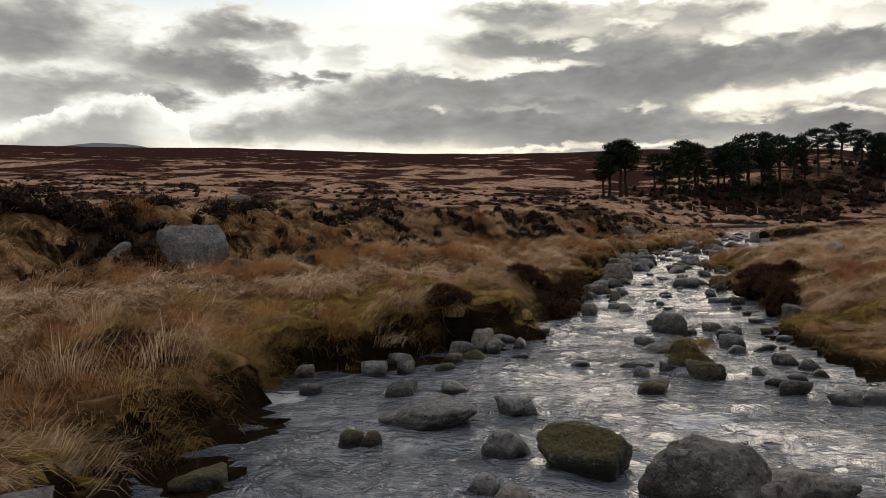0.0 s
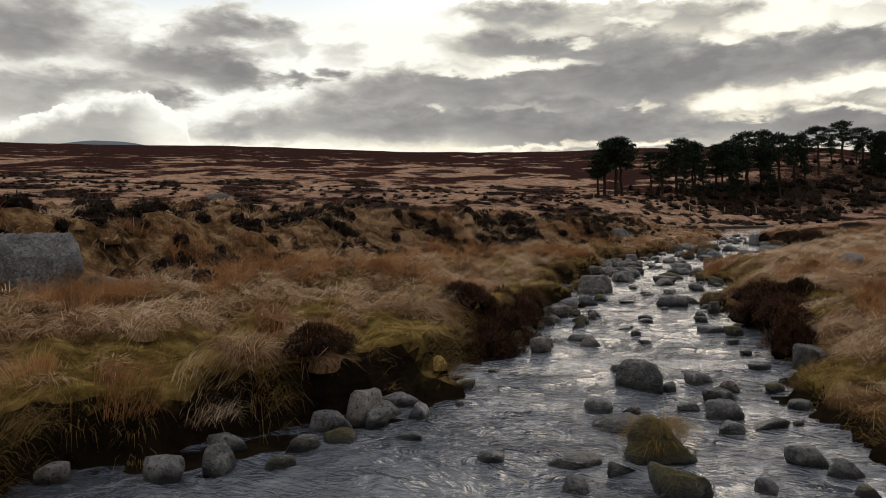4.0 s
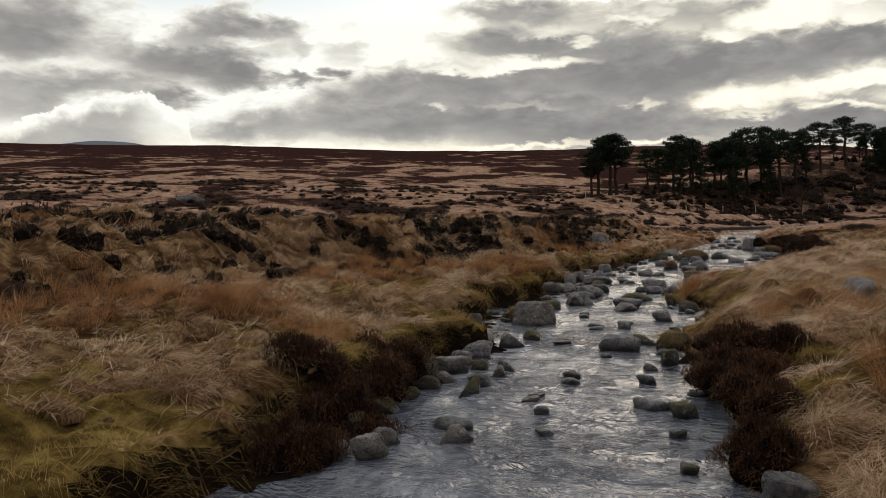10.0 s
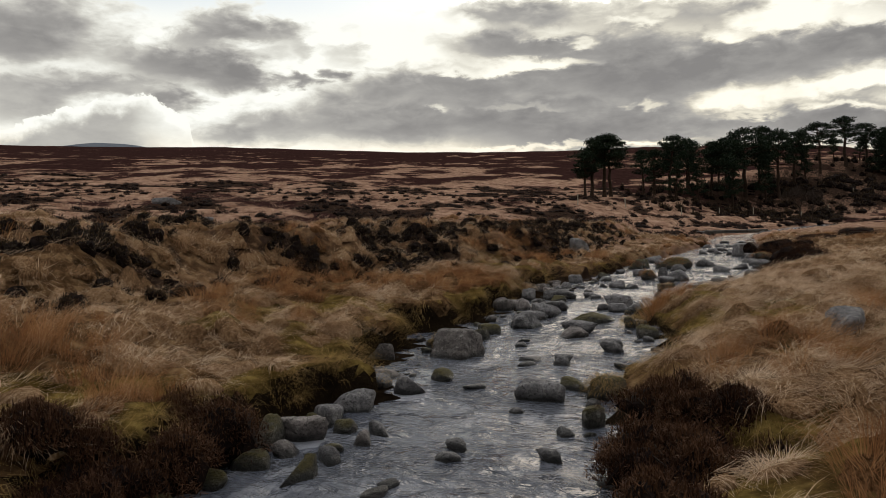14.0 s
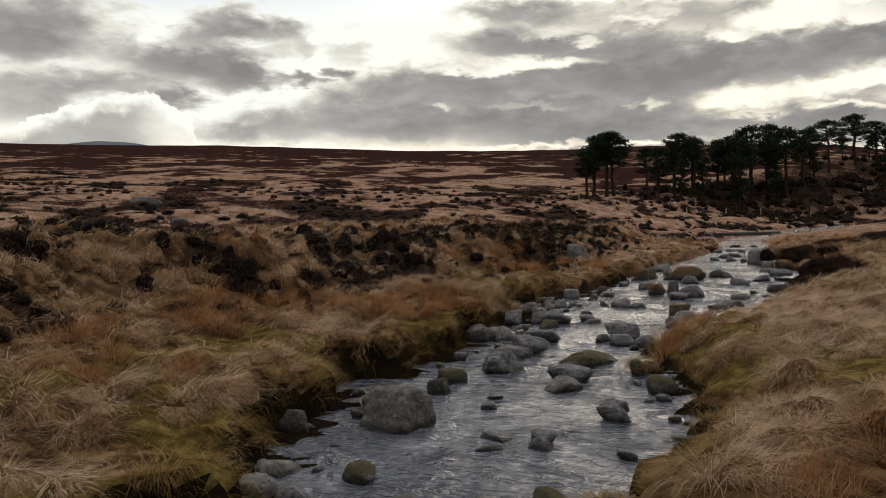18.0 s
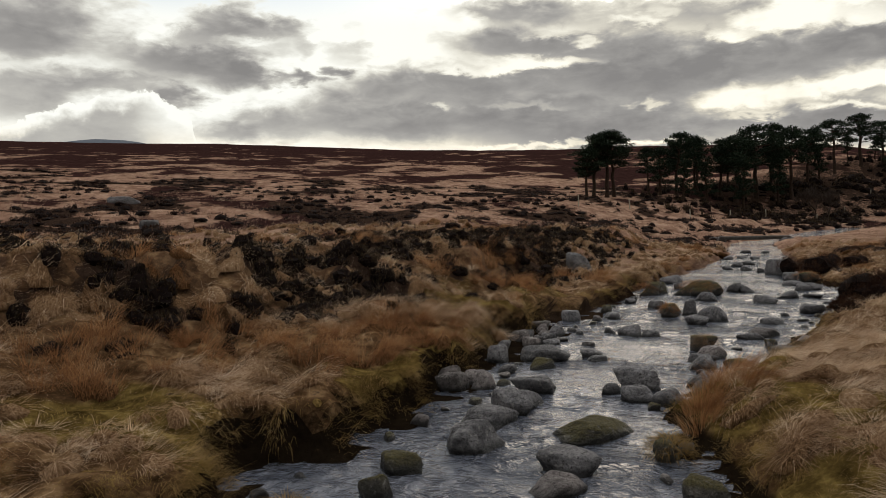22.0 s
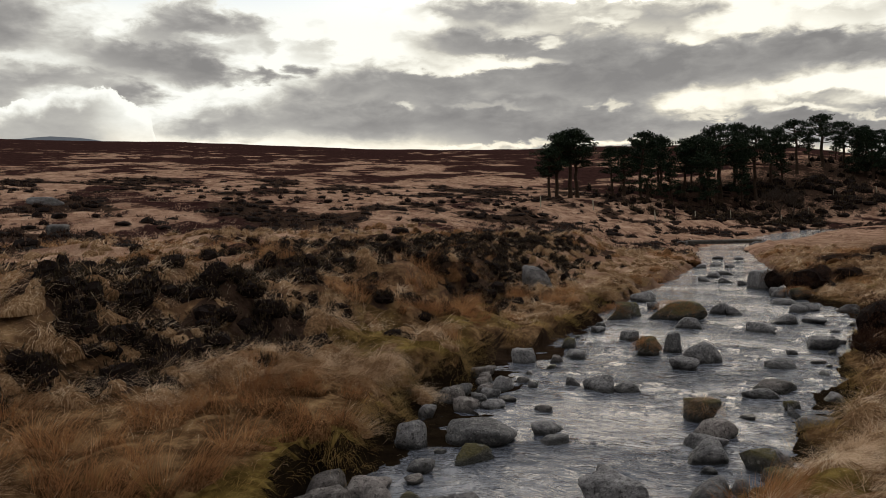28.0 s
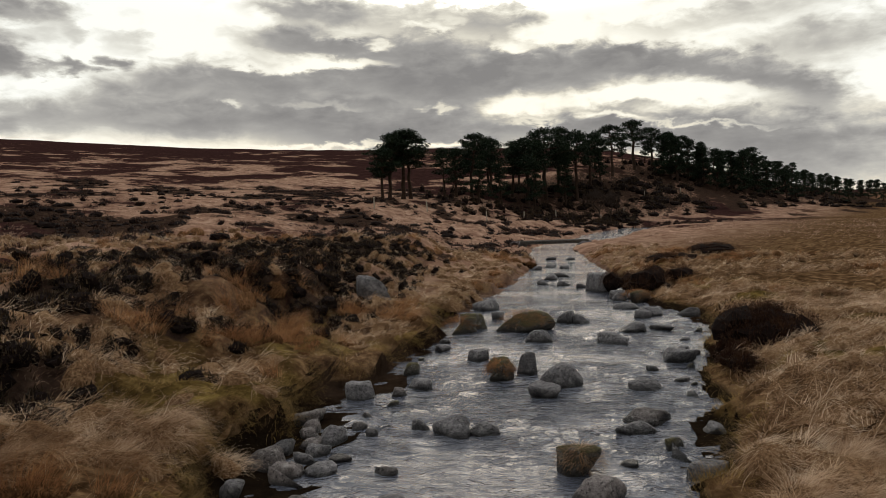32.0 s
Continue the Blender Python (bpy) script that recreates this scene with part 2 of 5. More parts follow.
def blade_material(name, *stops, rough=0.7, other=(), thin=0.5):
    """Dry blades: a colour for each blade, and paler and darker swathes over the ground."""
    m, n, b = material(name)
    geo = n.add("ShaderNodeNewGeometry")
    pick = geo.outputs["Random Per Island"]
    drift = n.noise(geo.outputs["Position"], 0.8, 3.0)
    clump = n.noise(geo.outputs["Position"], 2.6, 2.0)
    f = n.math("ADD", n.math("MULTIPLY", pick, 0.40), n.map(drift, 0.36, 0.64, 0.03, 0.34), clamp=True)
    f = n.math("ADD", f, n.map(clump, 0.34, 0.66, 0.0, 0.32), clamp=True)
    col = n.ramp(f, *stops)
    if other:
        col = n.mix(n.map(n.noise(geo.outputs["Position"], 0.62, 4.0, 0.6), 0.53, 0.68), col, n.ramp(f, *other))
    n.put(b.inputs["Base Color"], col)
    b.inputs["Roughness"].default_value = rough
    b.inputs["Specular IOR Level"].default_value = 0.04
    if thin:
        # dry blades let the low light through
        glow_through, blend = n.add("ShaderNodeBsdfTranslucent"), n.add("ShaderNodeMixShader")
        n.put(glow_through.inputs[0], col)
        n.put(blend.inputs[0], thin)
        n.put(blend.inputs[1], b.outputs[0])
        n.put(blend.inputs[2], glow_through.outputs[0])
        n.put([k for k in m.node_tree.nodes if k.type == "OUTPUT_MATERIAL"][0].inputs[0], blend.outputs[0])
    return m


M_STRAW = blade_material("dry_straw", (0.0, (0.10, 0.05, 0.024)), (0.32, (0.30, 0.18, 0.10)), (0.6, (0.60, 0.43, 0.29)), (1.0, (0.88, 0.72, 0.55)),
                         other=((0.0, (0.11, 0.054, 0.024)), (0.33, (0.32, 0.185, 0.095)), (0.66, (0.56, 0.38, 0.23)), (1.0, (0.80, 0.61, 0.42))))
M_MOOR = blade_material("moor_straw", (0.0, (0.08, 0.038, 0.025)), (0.35, (0.22, 0.125, 0.085)), (0.65, (0.43, 0.285, 0.205)), (1.0, (0.66, 0.48, 0.36)))
M_RUSH = blade_material("rust_rush", (0.0, (0.09, 0.038, 0.016)), (0.4, (0.25, 0.115, 0.048)), (0.75, (0.42, 0.22, 0.10)), (1.0, (0.60, 0.40, 0.24)))
M_TURF = blade_material("yellow_turf", (0.0, (0.09, 0.058, 0.02)), (0.4, (0.22, 0.14, 0.05)), (0.75, (0.38, 0.245, 0.095)), (1.0, (0.56, 0.40, 0.20)),
                        other=((0.0, (0.07, 0.042, 0.011)), (0.4, (0.21, 0.135, 0.037)), (0.75, (0.37, 0.25, 0.078)), (1.0, (0.54, 0.39, 0.16))))
M_HEATH = blade_material("dark_heather", (0.0, (0.008, 0.006, 0.004)), (0.5, (0.034, 0.024, 0.015)), (0.8, (0.085, 0.056, 0.034)), (1.0, (0.18, 0.115, 0.068)), thin=0.0)
M_GORSE = blade_material("brown_shrub", (0.0, (0.014, 0.007, 0.005)), (0.5, (0.045, 0.021, 0.012)), (1.0, (0.11, 0.056, 0.03)), thin=0.0)
M_PINE = blade_material("pine_needles", (0.0, (0.008, 0.013, 0.009)), (0.6, (0.018, 0.028, 0.016)), (1.0, (0.035, 0.046, 0.024)), rough=0.6, thin=0.0)
M_FAR = blade_material("far_heather", (0.0, (0.03, 0.017, 0.013)), (0.5, (0.06, 0.033, 0.024)), (1.0, (0.11, 0.065, 0.045)), thin=0.0)


def mop_material(name, *stops):
    """A thick head of dead blades: fine strands from crown to rim, a tone for each head."""
    m, n, b = material(name)
    geo = n.add("ShaderNodeNewGeometry")
    px, py, pz = n.split(geo.outputs["Position"])
    pick = geo.outputs["Random Per Island"]
    strand = n.noise(n.join(n.math("MULTIPLY", px, 34.0), n.math("MULTIPLY", py, 34.0), n.math("MULTIPLY", pz, 9.0)), 1.0, 5.0, 0.7, 0.4)
    drift = n.noise(geo.outputs["Position"], 0.8, 3.0)
    f = n.math("ADD", n.map(strand, 0.3, 0.72, 0.0, 0.62), n.math("MULTIPLY", pick, 0.14), clamp=True)
    f = n.math("ADD", f, n.map(drift, 0.36, 0.64, 0.0, 0.25), clamp=True)
    n.put(b.inputs["Base Color"], n.ramp(f, *stops))
    b.inputs["Roughness"].default_value = 0.9
    b.inputs["Specular IOR Level"].default_value = 0.0
    bump(n, b, strand, 1.0, 0.03)
    return m


# straw and rush heads darker than their blades: shade under the hair painted in
P_STRAW = mop_material("shaded_straw_mop", (0.05, (0.04, 0.021, 0.01)), (0.4, (0.15, 0.085, 0.043)), (0.75, (0.32, 0.205, 0.12)), (1.0, (0.50, 0.36, 0.24)))
P_RUSH = mop_material("shaded_rush_mop", (0.08, (0.025, 0.012, 0.006)), (0.42, (0.10, 0.05, 0.022)), (0.75, (0.22, 0.12, 0.06)), (1.0, (0.34, 0.21, 0.12)))
P_TURF = mop_material("turf_mop", (0.08, (0.04, 0.025, 0.008)), (0.4, (0.16, 0.10, 0.034)), (0.75, (0.31, 0.21, 0.078)), (1.0, (0.46, 0.33, 0.16)))


def ground_material():
    m, n, b = material("moor_ground")
    geo = n.add("ShaderNodeNewGeometry")
    p = geo.outputs["Position"]
    px, py, pz = n.split(p)
    far = n.map(n.math("SUBTRACT", py, n.math("MULTIPLY", px, 0.7)), 22.0, 42.0)
    # near: thatch of dead grass, moss and peat
    tuft = n.noise(p, 3.2, 8.0, 0.65)
    straw = n.ramp(tuft, (0.3, (0.022, 0.012, 0.006)), (0.5, (0.10, 0.056, 0.027)), (0.7, (0.30, 0.19, 0.10)))
    moss = n.ramp(tuft, (0.3, (0.022, 0.014, 0.005)), (0.5, (0.10, 0.066, 0.02)), (0.7, (0.27, 0.19, 0.06)))
    mask = n.add("ShaderNodeAttribute", attribute_name="cover")
    heathy, mossy, _ = n.split(mask.outputs["Vector"])
    near = n.mix(mossy, straw, moss)
    nz = n.split(geo.outputs["True Normal"])[2]
    peat = n.ramp(tuft, (0.3, (0.006, 0.004, 0.003)), (0.7, (0.022, 0.015, 0.009)))
    near = n.mix(n.map(n.math("ADD", nz, n.math("MULTIPLY", n.math("SUBTRACT", tuft, 0.5), 0.5)), 0.66, 0.42), near, peat)
    # far: straw moor with long patches of heather
    flat_p = n.join(px, n.math("MULTIPLY", py, 0.75), 0.0)
    broad = n.noise(flat_p, 0.022, 4.0, 0.55, 0.3)
    mid = n.noise(n.join(px, n.math("MULTIPLY", py, 0.7), 3.0), 0.10, 6.0, 0.62, 0.4)
    speck = n.noise(n.join(px, n.math("MULTIPLY", py, 0.8), 0.0), 0.6, 7.0, 0.72)
    up = n.map(py, 110.0, 420.0, -0.02, 0.13, smooth=False)
    heath = n.math("ADD", n.math("ADD", n.math("MULTIPLY", broad, 0.42), n.math("MULTIPLY", mid, 0.62)), up)
    heath = n.math("ADD", heath, n.math("MULTIPLY", n.math("SUBTRACT", speck, 0.5), 0.26))
    pale = n.ramp(speck, (0.30, (0.07, 0.035, 0.023)), (0.46, (0.25, 0.145, 0.10)), (0.66, (0.50, 0.335, 0.24)))
    dark = n.ramp(speck, (0.3, (0.016, 0.008, 0.008)), (0.7, (0.055, 0.026, 0.022)))
    fade = n.mix(n.map(heath, 0.52, 0.555), pale, dark)
    shore = n.map(n.math("SUBTRACT", pz, n.math("MULTIPLY", tuft, 0.2)), 0.09, 0.0)
    near = n.mix(shore, near, peat)
    rough_heath = n.math("ADD", n.math("SUBTRACT", speck, 0.5), n.math("SUBTRACT", tuft, 0.5))
    rough_heath = n.map(n.math("ADD", heathy, n.math("MULTIPLY", rough_heath, 1.9)), 0.42, 0.62)
    root = n.ramp(tuft, (0.3, (0.010, 0.006, 0.005)), (0.7, (0.07, 0.043, 0.03)))
    n.put(b.inputs["Base Color"], n.mix(rough_heath, n.mix(far, near, fade), root))
    b.inputs["Roughness"].default_value = 0.95
    b.inputs["Specular IOR Level"].default_value = 0.0
    lift = n.math("ADD", n.noise(p, 9.0, 6.0, 0.7), n.math("MULTIPLY", tuft, 2.0))
    lift = n.math("ADD", lift, n.math("MULTIPLY", n.noise(p, 0.9, 5.0, 0.65), n.math("MULTIPLY", far, 9.0)))
    bump(n, b, lift, 0.9, 0.06)
    return m


def rock_material(name, low, mid, high, moss):
    m, n, b = material(name)
    geo = n.add("ShaderNodeNewGeometry")
    info = n.add("ShaderNodeObjectInfo")
    p = n.vec("ADD", geo.outputs["Position"], n.join(n.math("MULTIPLY", info.outputs["Random"], 40.0), 0.0, 0.0))
    grain = n.noise(p, 38.0, 5.0, 0.7)
    stain = n.noise(p, 3.6, 6.0, 0.62)
    mottle = n.noise(p, 15.0, 6.0, 0.72)
    tone = n.math("ADD", n.math("MULTIPLY", stain, 0.4), n.math("ADD", n.math("MULTIPLY", mottle, 0.4), n.math("MULTIPLY", grain, 0.2)))
    col = n.ramp(tone, (0.36, low), (0.49, mid), (0.62, high))
    shade = n.math("ADD", 0.6, n.math("MULTIPLY", info.outputs["Random"], 0.55))
    col = n.vec("MULTIPLY", col, n.join(shade, shade, shade))
    pit = n.map(n.noise(p, 21.0, 4.0, 0.65), 0.45, 0.36)
    col = n.mix(n.math("MULTIPLY", pit, 0.75), col, rgb(0.025, 0.022, 0.02))
    lichen = n.map(n.noise(p, 11.0, 6.0, 0.75), 0.56, 0.61)
    col = n.mix(n.math("MULTIPLY", lichen, 0.45), col, rgb(0.40, 0.38, 0.35))
    up = n.split(geo.outputs["Normal"])[2]
    green = n.math("MULTIPLY", n.map(up, 0.1, 0.9), n.map(n.noise(p, 5.0, 5.0, 0.65), 0.64 - moss, 0.74 - moss))
    col = n.mix(green, col, n.ramp(grain, (0.3, (0.028, 0.024, 0.007)), (0.7, (0.11, 0.088, 0.026))))
    # the wet band at the waterline
    z = n.split(geo.outputs["Position"])[2]
    wet = n.map(n.math("ADD", z, n.math("MULTIPLY", stain, 0.16)), 0.2, 0.1)
    dark = n.vec("MULTIPLY", col, (0.2, 0.2, 0.2))
    n.put(b.inputs["Base Color"], n.mix(wet, col, dark))
    n.put(b.inputs["Roughness"], n.map(wet, 0.0, 1.0, 0.85, 0.28))
    b.inputs["Specular IOR Level"].default_value = 0.35
    bump(n, b, n.math("ADD", n.math("MULTIPLY", grain, 0.5), n.math("ADD", mottle, n.noise(p, 6.0, 7.0, 0.72))), 1.0, 0.06)
    return m


M_ROCK = rock_material("grey_granite", (0.042, 0.040, 0.043), (0.165, 0.156, 0.162), (0.34, 0.322, 0.322), -0.06)
M_MOSSY = rock_material("mossy_granite", (0.026, 0.024, 0.02), (0.09, 0.082, 0.068), (0.20, 0.18, 0.155), 0.3)
M_TAN = rock_material("tan_granite", (0.055, 0.048, 0.046), (0.20, 0.172, 0.164), (0.38, 0.335, 0.318), -0.04)


def water_material():
    m, n, b = material("stream_water")
    geo = n.add("ShaderNodeNewGeometry")
    x, y, _ = n.split(geo.outputs["Position"])
    along = n.math("ADD", n.math("MULTIPLY", x, 0.5), n.math("MULTIPLY", y, 0.866))
    across = n.math("SUBTRACT", n.math("MULTIPLY", x, 0.866), n.math("MULTIPLY", y, 0.5))
    flow = n.join(n.math("MULTIPLY", across, 0.6), along, 0.0)
    swell = n.noise(flow, 1.1, 3.0, 0.5, 0.8)
    chop = n.noise(flow, 4.6, 4.0, 0.6, 1.2)
    crest = n.math("SUBTRACT", 1.0, n.math("ABSOLUTE", n.math("SUBTRACT", n.math("MULTIPLY", n.noise(flow, 4.2, 3.0, 0.55, 1.4), 2.0), 1.0)))
    rip = n.noise(flow, 19.0, 3.0, 0.55, 0.6)
    rapid = n.map(n.noise(flow, 0.55, 4.0, 0.6), 0.42, 0.62, 0.3, 1.0)
    h = n.math("ADD", n.math("MULTIPLY", chop, 0.8), n.math("ADD", n.math("MULTIPLY", crest, 0.8), n.math("MULTIPLY", rip, 0.05)))
    h = n.math("ADD", n.math("MULTIPLY", h, rapid), n.math("MULTIPLY", swell, 0.7))
    bump(n, b, h, 1.0, 0.14)
    froth = n.map(n.noise(n.join(n.math("MULTIPLY", across, 1.1), n.math("MULTIPLY", along, 0.5), 4.0), 3.0, 6.0, 0.68), 0.42, 0.7)
    foam = n.math("MULTIPLY", froth, n.map(n.noise(flow, 0.5, 4.0, 0.62), 0.42, 0.66, 0.1, 0.55))
    for fx, fy, fr in ((8.45, 17.95, 0.34), (9.7, 19.9, 0.42), (1.9, 8.6, 0.4), (6.1, 6.9, 0.35)):
        off = n.vec("LENGTH", n.join(n.math("SUBTRACT", x, fx), n.math("SUBTRACT", y, fy), 0.0))
        spot = n.map(n.math("ADD", off, n.math("MULTIPLY", n.math("SUBTRACT", chop, 0.5), 0.8)), fr, fr * 0.5)
        foam = n.math("MAXIMUM", foam, n.math("MULTIPLY", spot, n.map(froth, 0.0, 1.0, 0.6, 1.4)))
    n.put(b.inputs["Base Color"], n.mix(n.math("MULTIPLY", foam, 0.55), rgb(0.06, 0.066, 0.086), rgb(0.56, 0.56, 0.62)))
    n.put(b.inputs["Roughness"], n.map(foam, 0.0, 1.0, 0.06, 0.5))
    b.inputs["IOR"].default_value = 1.45
    return m


M_GROUND, M_WATER = ground_material(), water_material()


def bark_material(name, a, c):
    m, n, b = material(name)
    p = n.add("ShaderNodeNewGeometry").outputs["Position"]
    f = n.noise(p, 6.0, 5.0, 0.65)
    n.put(b.inputs["Base Color"], n.ramp(f, (0.3, a), (0.7, c)))
    b.inputs["Roughness"].default_value = 0.9
    b.inputs["Specular IOR Level"].default_value = 0.05
    bump(n, b, f, 0.6, 0.05)
    return m


M_BARK = bark_material("pine_bark", (0.02, 0.014, 0.011), (0.07, 0.045, 0.032))
M_TWIG = bark_material("bare_twigs", (0.03, 0.022, 0.018), (0.08, 0.06, 0.048))
# filler for the bushes' insides, near black in place of shade between twigs
M_CORE = bark_material("shaded_core", (0.005, 0.003, 0.003), (0.016, 0.010, 0.008))
# blue-grey because distance haze is painted into the colour
M_HILL = bark_material("hazed_hill", (0.10, 0.115, 0.14), (0.13, 0.145, 0.17))
M_WOOD = bark_material("weathered_timber", (0.06, 0.055, 0.05), (0.17, 0.155, 0.14))
M_POST = bark_material("pale_post", (0.25, 0.22, 0.17), (0.42, 0.38, 0.31))


# ---- fields: noise, stream, heights ----
def lattice(i, j, seed):
    h = (i.astype(np.int64) * 374761393 + j.astype(np.int64) * 668265263 + seed * 974634777) & 0xFFFFFFFF
    h = ((h ^ (h >> 13)) * 1274126177) & 0xFFFFFFFF
    return ((h ^ (h >> 16)) & 0xFFFF) / 65535.0


def vnoise(x, y, seed=0):
    i, j = np.floor(x), np.floor(y)
    u, v = x - i, y - j
    u, v = u * u * (3 - 2 * u), v * v * (3 - 2 * v)
    a, b = lattice(i, j, seed), lattice(i + 1, j, seed)
    c, d = lattice(i, j + 1, seed), lattice(i + 1, j + 1, seed)
    return (a * (1 - u) + b * u) * (1 - v) + (c * (1 - u) + d * u) * v


def fbm(x, y, octaves=4, seed=0, gain=0.5):
    total, amp, norm = 0.0, 1.0, 0.0
    for o in range(octaves):
        total, norm = total + amp * vnoise(x * 2**o, y * 2**o, seed + 7 * o), norm + amp
        amp *= gain
    return total / norm


def step(a, b, x):
    t = np.clip((x - a) / (b - a), 0, 1)
    return t * t * (3 - 2 * t)


LEFT = np.array([(-9, -30), (-4, -14), (0.2, -3), (1.5, 2.5), (1.9, 5.8), (2.0, 7.4), (1.9, 8.8), (2.8, 9.5), (3.9, 10.0), (5.0, 10.7), (5.6, 11.3), (5.9, 12.9),
                 (6.7, 14.1), (7.0, 15.4), (7.6, 16.8), (8.5, 18.2), (9.1, 19.4), (9.4, 20.6), (9.7, 21.7), (9.9, 22.8), (10.2, 24.8), (11.1, 25.6), (12.1, 27.4), (13.2, 28.6),
                 (14.1, 30.6), (15.2, 32.4), (16.0, 34.0), (17.3, 36.4), (18.5, 38.6), (20.2, 40.6), (21.7, 44), (24.0, 47), (29.2, 54), (34.5, 62), (41.6, 77), (48, 83), (62, 100), (80, 118)], float)
RIGHT = np.array([(-1, -32), (4.5, -16), (7.6, -6), (8.6, 0), (8.6, 5), (8.3, 7.8), (8.9, 9.4), (9.3, 11.0), (10.0, 12.7), (10.7, 14.4), (11.3, 16), (11.8, 17.6), (12.2, 19),
                  (12.9, 20.3), (14.0, 21.6), (14.4, 22.4), (14.5, 23.4), (14.9, 25), (15.4, 26.4), (15.9, 27.5), (16.5, 28.6), (17.5, 29), (18.9, 30.1), (19.9, 31.2), (21.4, 32.6),
                  (22.3, 34), (24, 36.1), (26.4, 38.7), (27.5, 41.2), (28, 43.5), (30.5, 47.8), (32.6, 52), (37.4, 61.5), (44.8, 76), (54, 83), (68, 99), (86, 116)], float)


def to_line(x, y, line):
    """The distance from places to a polyline."""
    best = np.full(x.shape, 1e9)
    for (ax, ay), (bx, by) in zip(line[:-1], line[1:]):
        dx, dy = bx - ax, by - ay
        t = np.clip(((x - ax) * dx + (y - ay) * dy) / (dx * dx + dy * dy), 0, 1)
        best = np.minimum(best, (x - ax - t * dx) ** 2 + (y - ay - t * dy) ** 2)
    return np.sqrt(best)


def in_stream(x, y):
    ring = np.concatenate([LEFT, RIGHT[::-1]])
    inside = np.zeros(x.shape, bool)
    for (ax, ay), (bx, by) in zip(ring, np.roll(ring, -1, 0)):
        if ay != by:
            inside ^= ((ay > y) != (by > y)) & (x < (bx - ax) * (y - ay) / (by - ay) + ax)
    return inside


def stream(x, y):
    """Signed distances to the left and right water's edge: positive on land, negative in the water."""
    u = x + 0.9 * (fbm(x * 0.75, y * 0.75, 3, 171) - 0.5) + 0.2 * (vnoise(x * 2.1, y * 2.1, 173) - 0.5)
    v = y + 0.9 * (fbm(x * 0.75, y * 0.75, 3, 172) - 0.5) + 0.2 * (vnoise(x * 2.1, y * 2.1, 174) - 0.5)
    return to_line(u, v, LEFT), to_line(u, v, RIGHT), in_stream(u, v)


# boulders: place, width, depth, height above the water, turn and look
ROCKS = []


def rock(*row):
    ROCKS.append(row)


rock(3.97, 5.20, 0.34, 0.29, 0.15, -11, "tan")
rock(5.36, 5.20, 0.98, 0.83, 0.47, -25, "tan")
rock(6.05, 5.12, 0.62, 0.42, 0.14, -25, "tan")
rock(5.72, 5.00, 0.55, 0.45, 0.24, -20, "tan")
rock(3.75, 5.42, 0.30, 0.25, 0.17, -8, "grey")
rock(0.52, 5.80, 0.67, 0.57, 0.31, 25, "grey")
rock(4.63, 5.84, 0.76, 0.65, 0.39, -16, "mossy")
rock(1.64, 5.96, 0.44, 0.38, 0.15, 14, "mossy")
rock(4.10, 6.27, 0.46, 0.39, 0.26, -10, "grey")
rock(2.96, 6.75, 0.18, 0.15, 0.13, 1, "mossy")
rock(2.77, 6.81, 0.24, 0.20, 0.16, 3, "mossy")
rock(7.74, 7.17, 0.37, 0.31, 0.15, -34, "grey")
rock(8.12, 7.17, 0.34, 0.29, 0.14, -37, "grey")
rock(3.44, 7.46, 1.11, 0.95, 0.24, -3, "grey")
rock(4.42, 7.54, 0.44, 0.37, 0.19, -11, "grey")
rock(7.52, 7.68, 0.34, 0.29, 0.19, -32, "grey")
rock(7.54, 8.11, 0.26, 0.22, 0.11, -30, "grey")
rock(6.08, 8.12, 0.42, 0.36, 0.14, -17, "mossy")
rock(7.82, 8.20, 0.29, 0.25, 0.13, -32, "grey")
rock(3.29, 8.54, 0.39, 0.33, 0.22, -2, "grey")
rock(3.92, 8.57, 0.36, 0.30, 0.16, 5, "grey")
rock(7.63, 8.60, 0.26, 0.22, 0.13, -29, "grey")
rock(6.95, 8.63, 0.47, 0.40, 0.24, -23, "mossy")
rock(6.21, 8.79, 0.24, 0.21, 0.16, -16, "grey")
rock(8.43, 8.84, 0.33, 0.28, 0.15, -33, "grey")
rock(6.69, 9.13, 0.23, 0.20, 0.16, -19, "grey")
rock(8.31, 9.15, 0.42, 0.36, 0.20, -31, "grey")
rock(6.39, 9.44, 0.45, 0.38, 0.10, -16, "grey")
rock(7.16, 9.49, 0.62, 0.53, 0.19, -22, "mossy")
rock(5.70, 9.68, 0.27, 0.23, 0.08, -10, "grey")
rock(8.09, 10.05, 0.24, 0.20, 0.12, -27, "grey")
rock(8.47, 10.11, 0.42, 0.36, 0.10, -29, "grey")
rock(7.11, 10.38, 0.59, 0.50, 0.13, -19, "grey")
rock(8.27, 10.56, 0.38, 0.32, 0.23, -26, "grey")
rock(9.19, 10.74, 0.30, 0.25, 0.11, -31, "grey")
rock(8.05, 10.90, 0.26, 0.22, 0.09, -24, "grey")
rock(7.43, 10.94, 0.20, 0.17, 0.08, -20, "grey")
rock(7.10, 11.04, 0.30, 0.25, 0.14, -18, "grey")
rock(4.60, 11.05, 0.39, 0.33, 0.42, -1, "tan")
rock(5.17, 11.08, 0.28, 0.24, 0.21, 3, "grey")
rock(8.54, 11.16, 0.41, 0.35, 0.19, -26, "grey")
rock(4.87, 11.20, 0.31, 0.26, 0.23, 5, "grey")
rock(8.79, 11.54, 0.29, 0.25, 0.19, -27, "tan")
rock(5.00, 11.70, 0.49, 0.41, 0.17, -4, "grey")
rock(8.18, 11.78, 0.20, 0.17, 0.12, -22, "grey")
rock(7.87, 11.92, 0.56, 0.47, 0.43, -20, "grey")
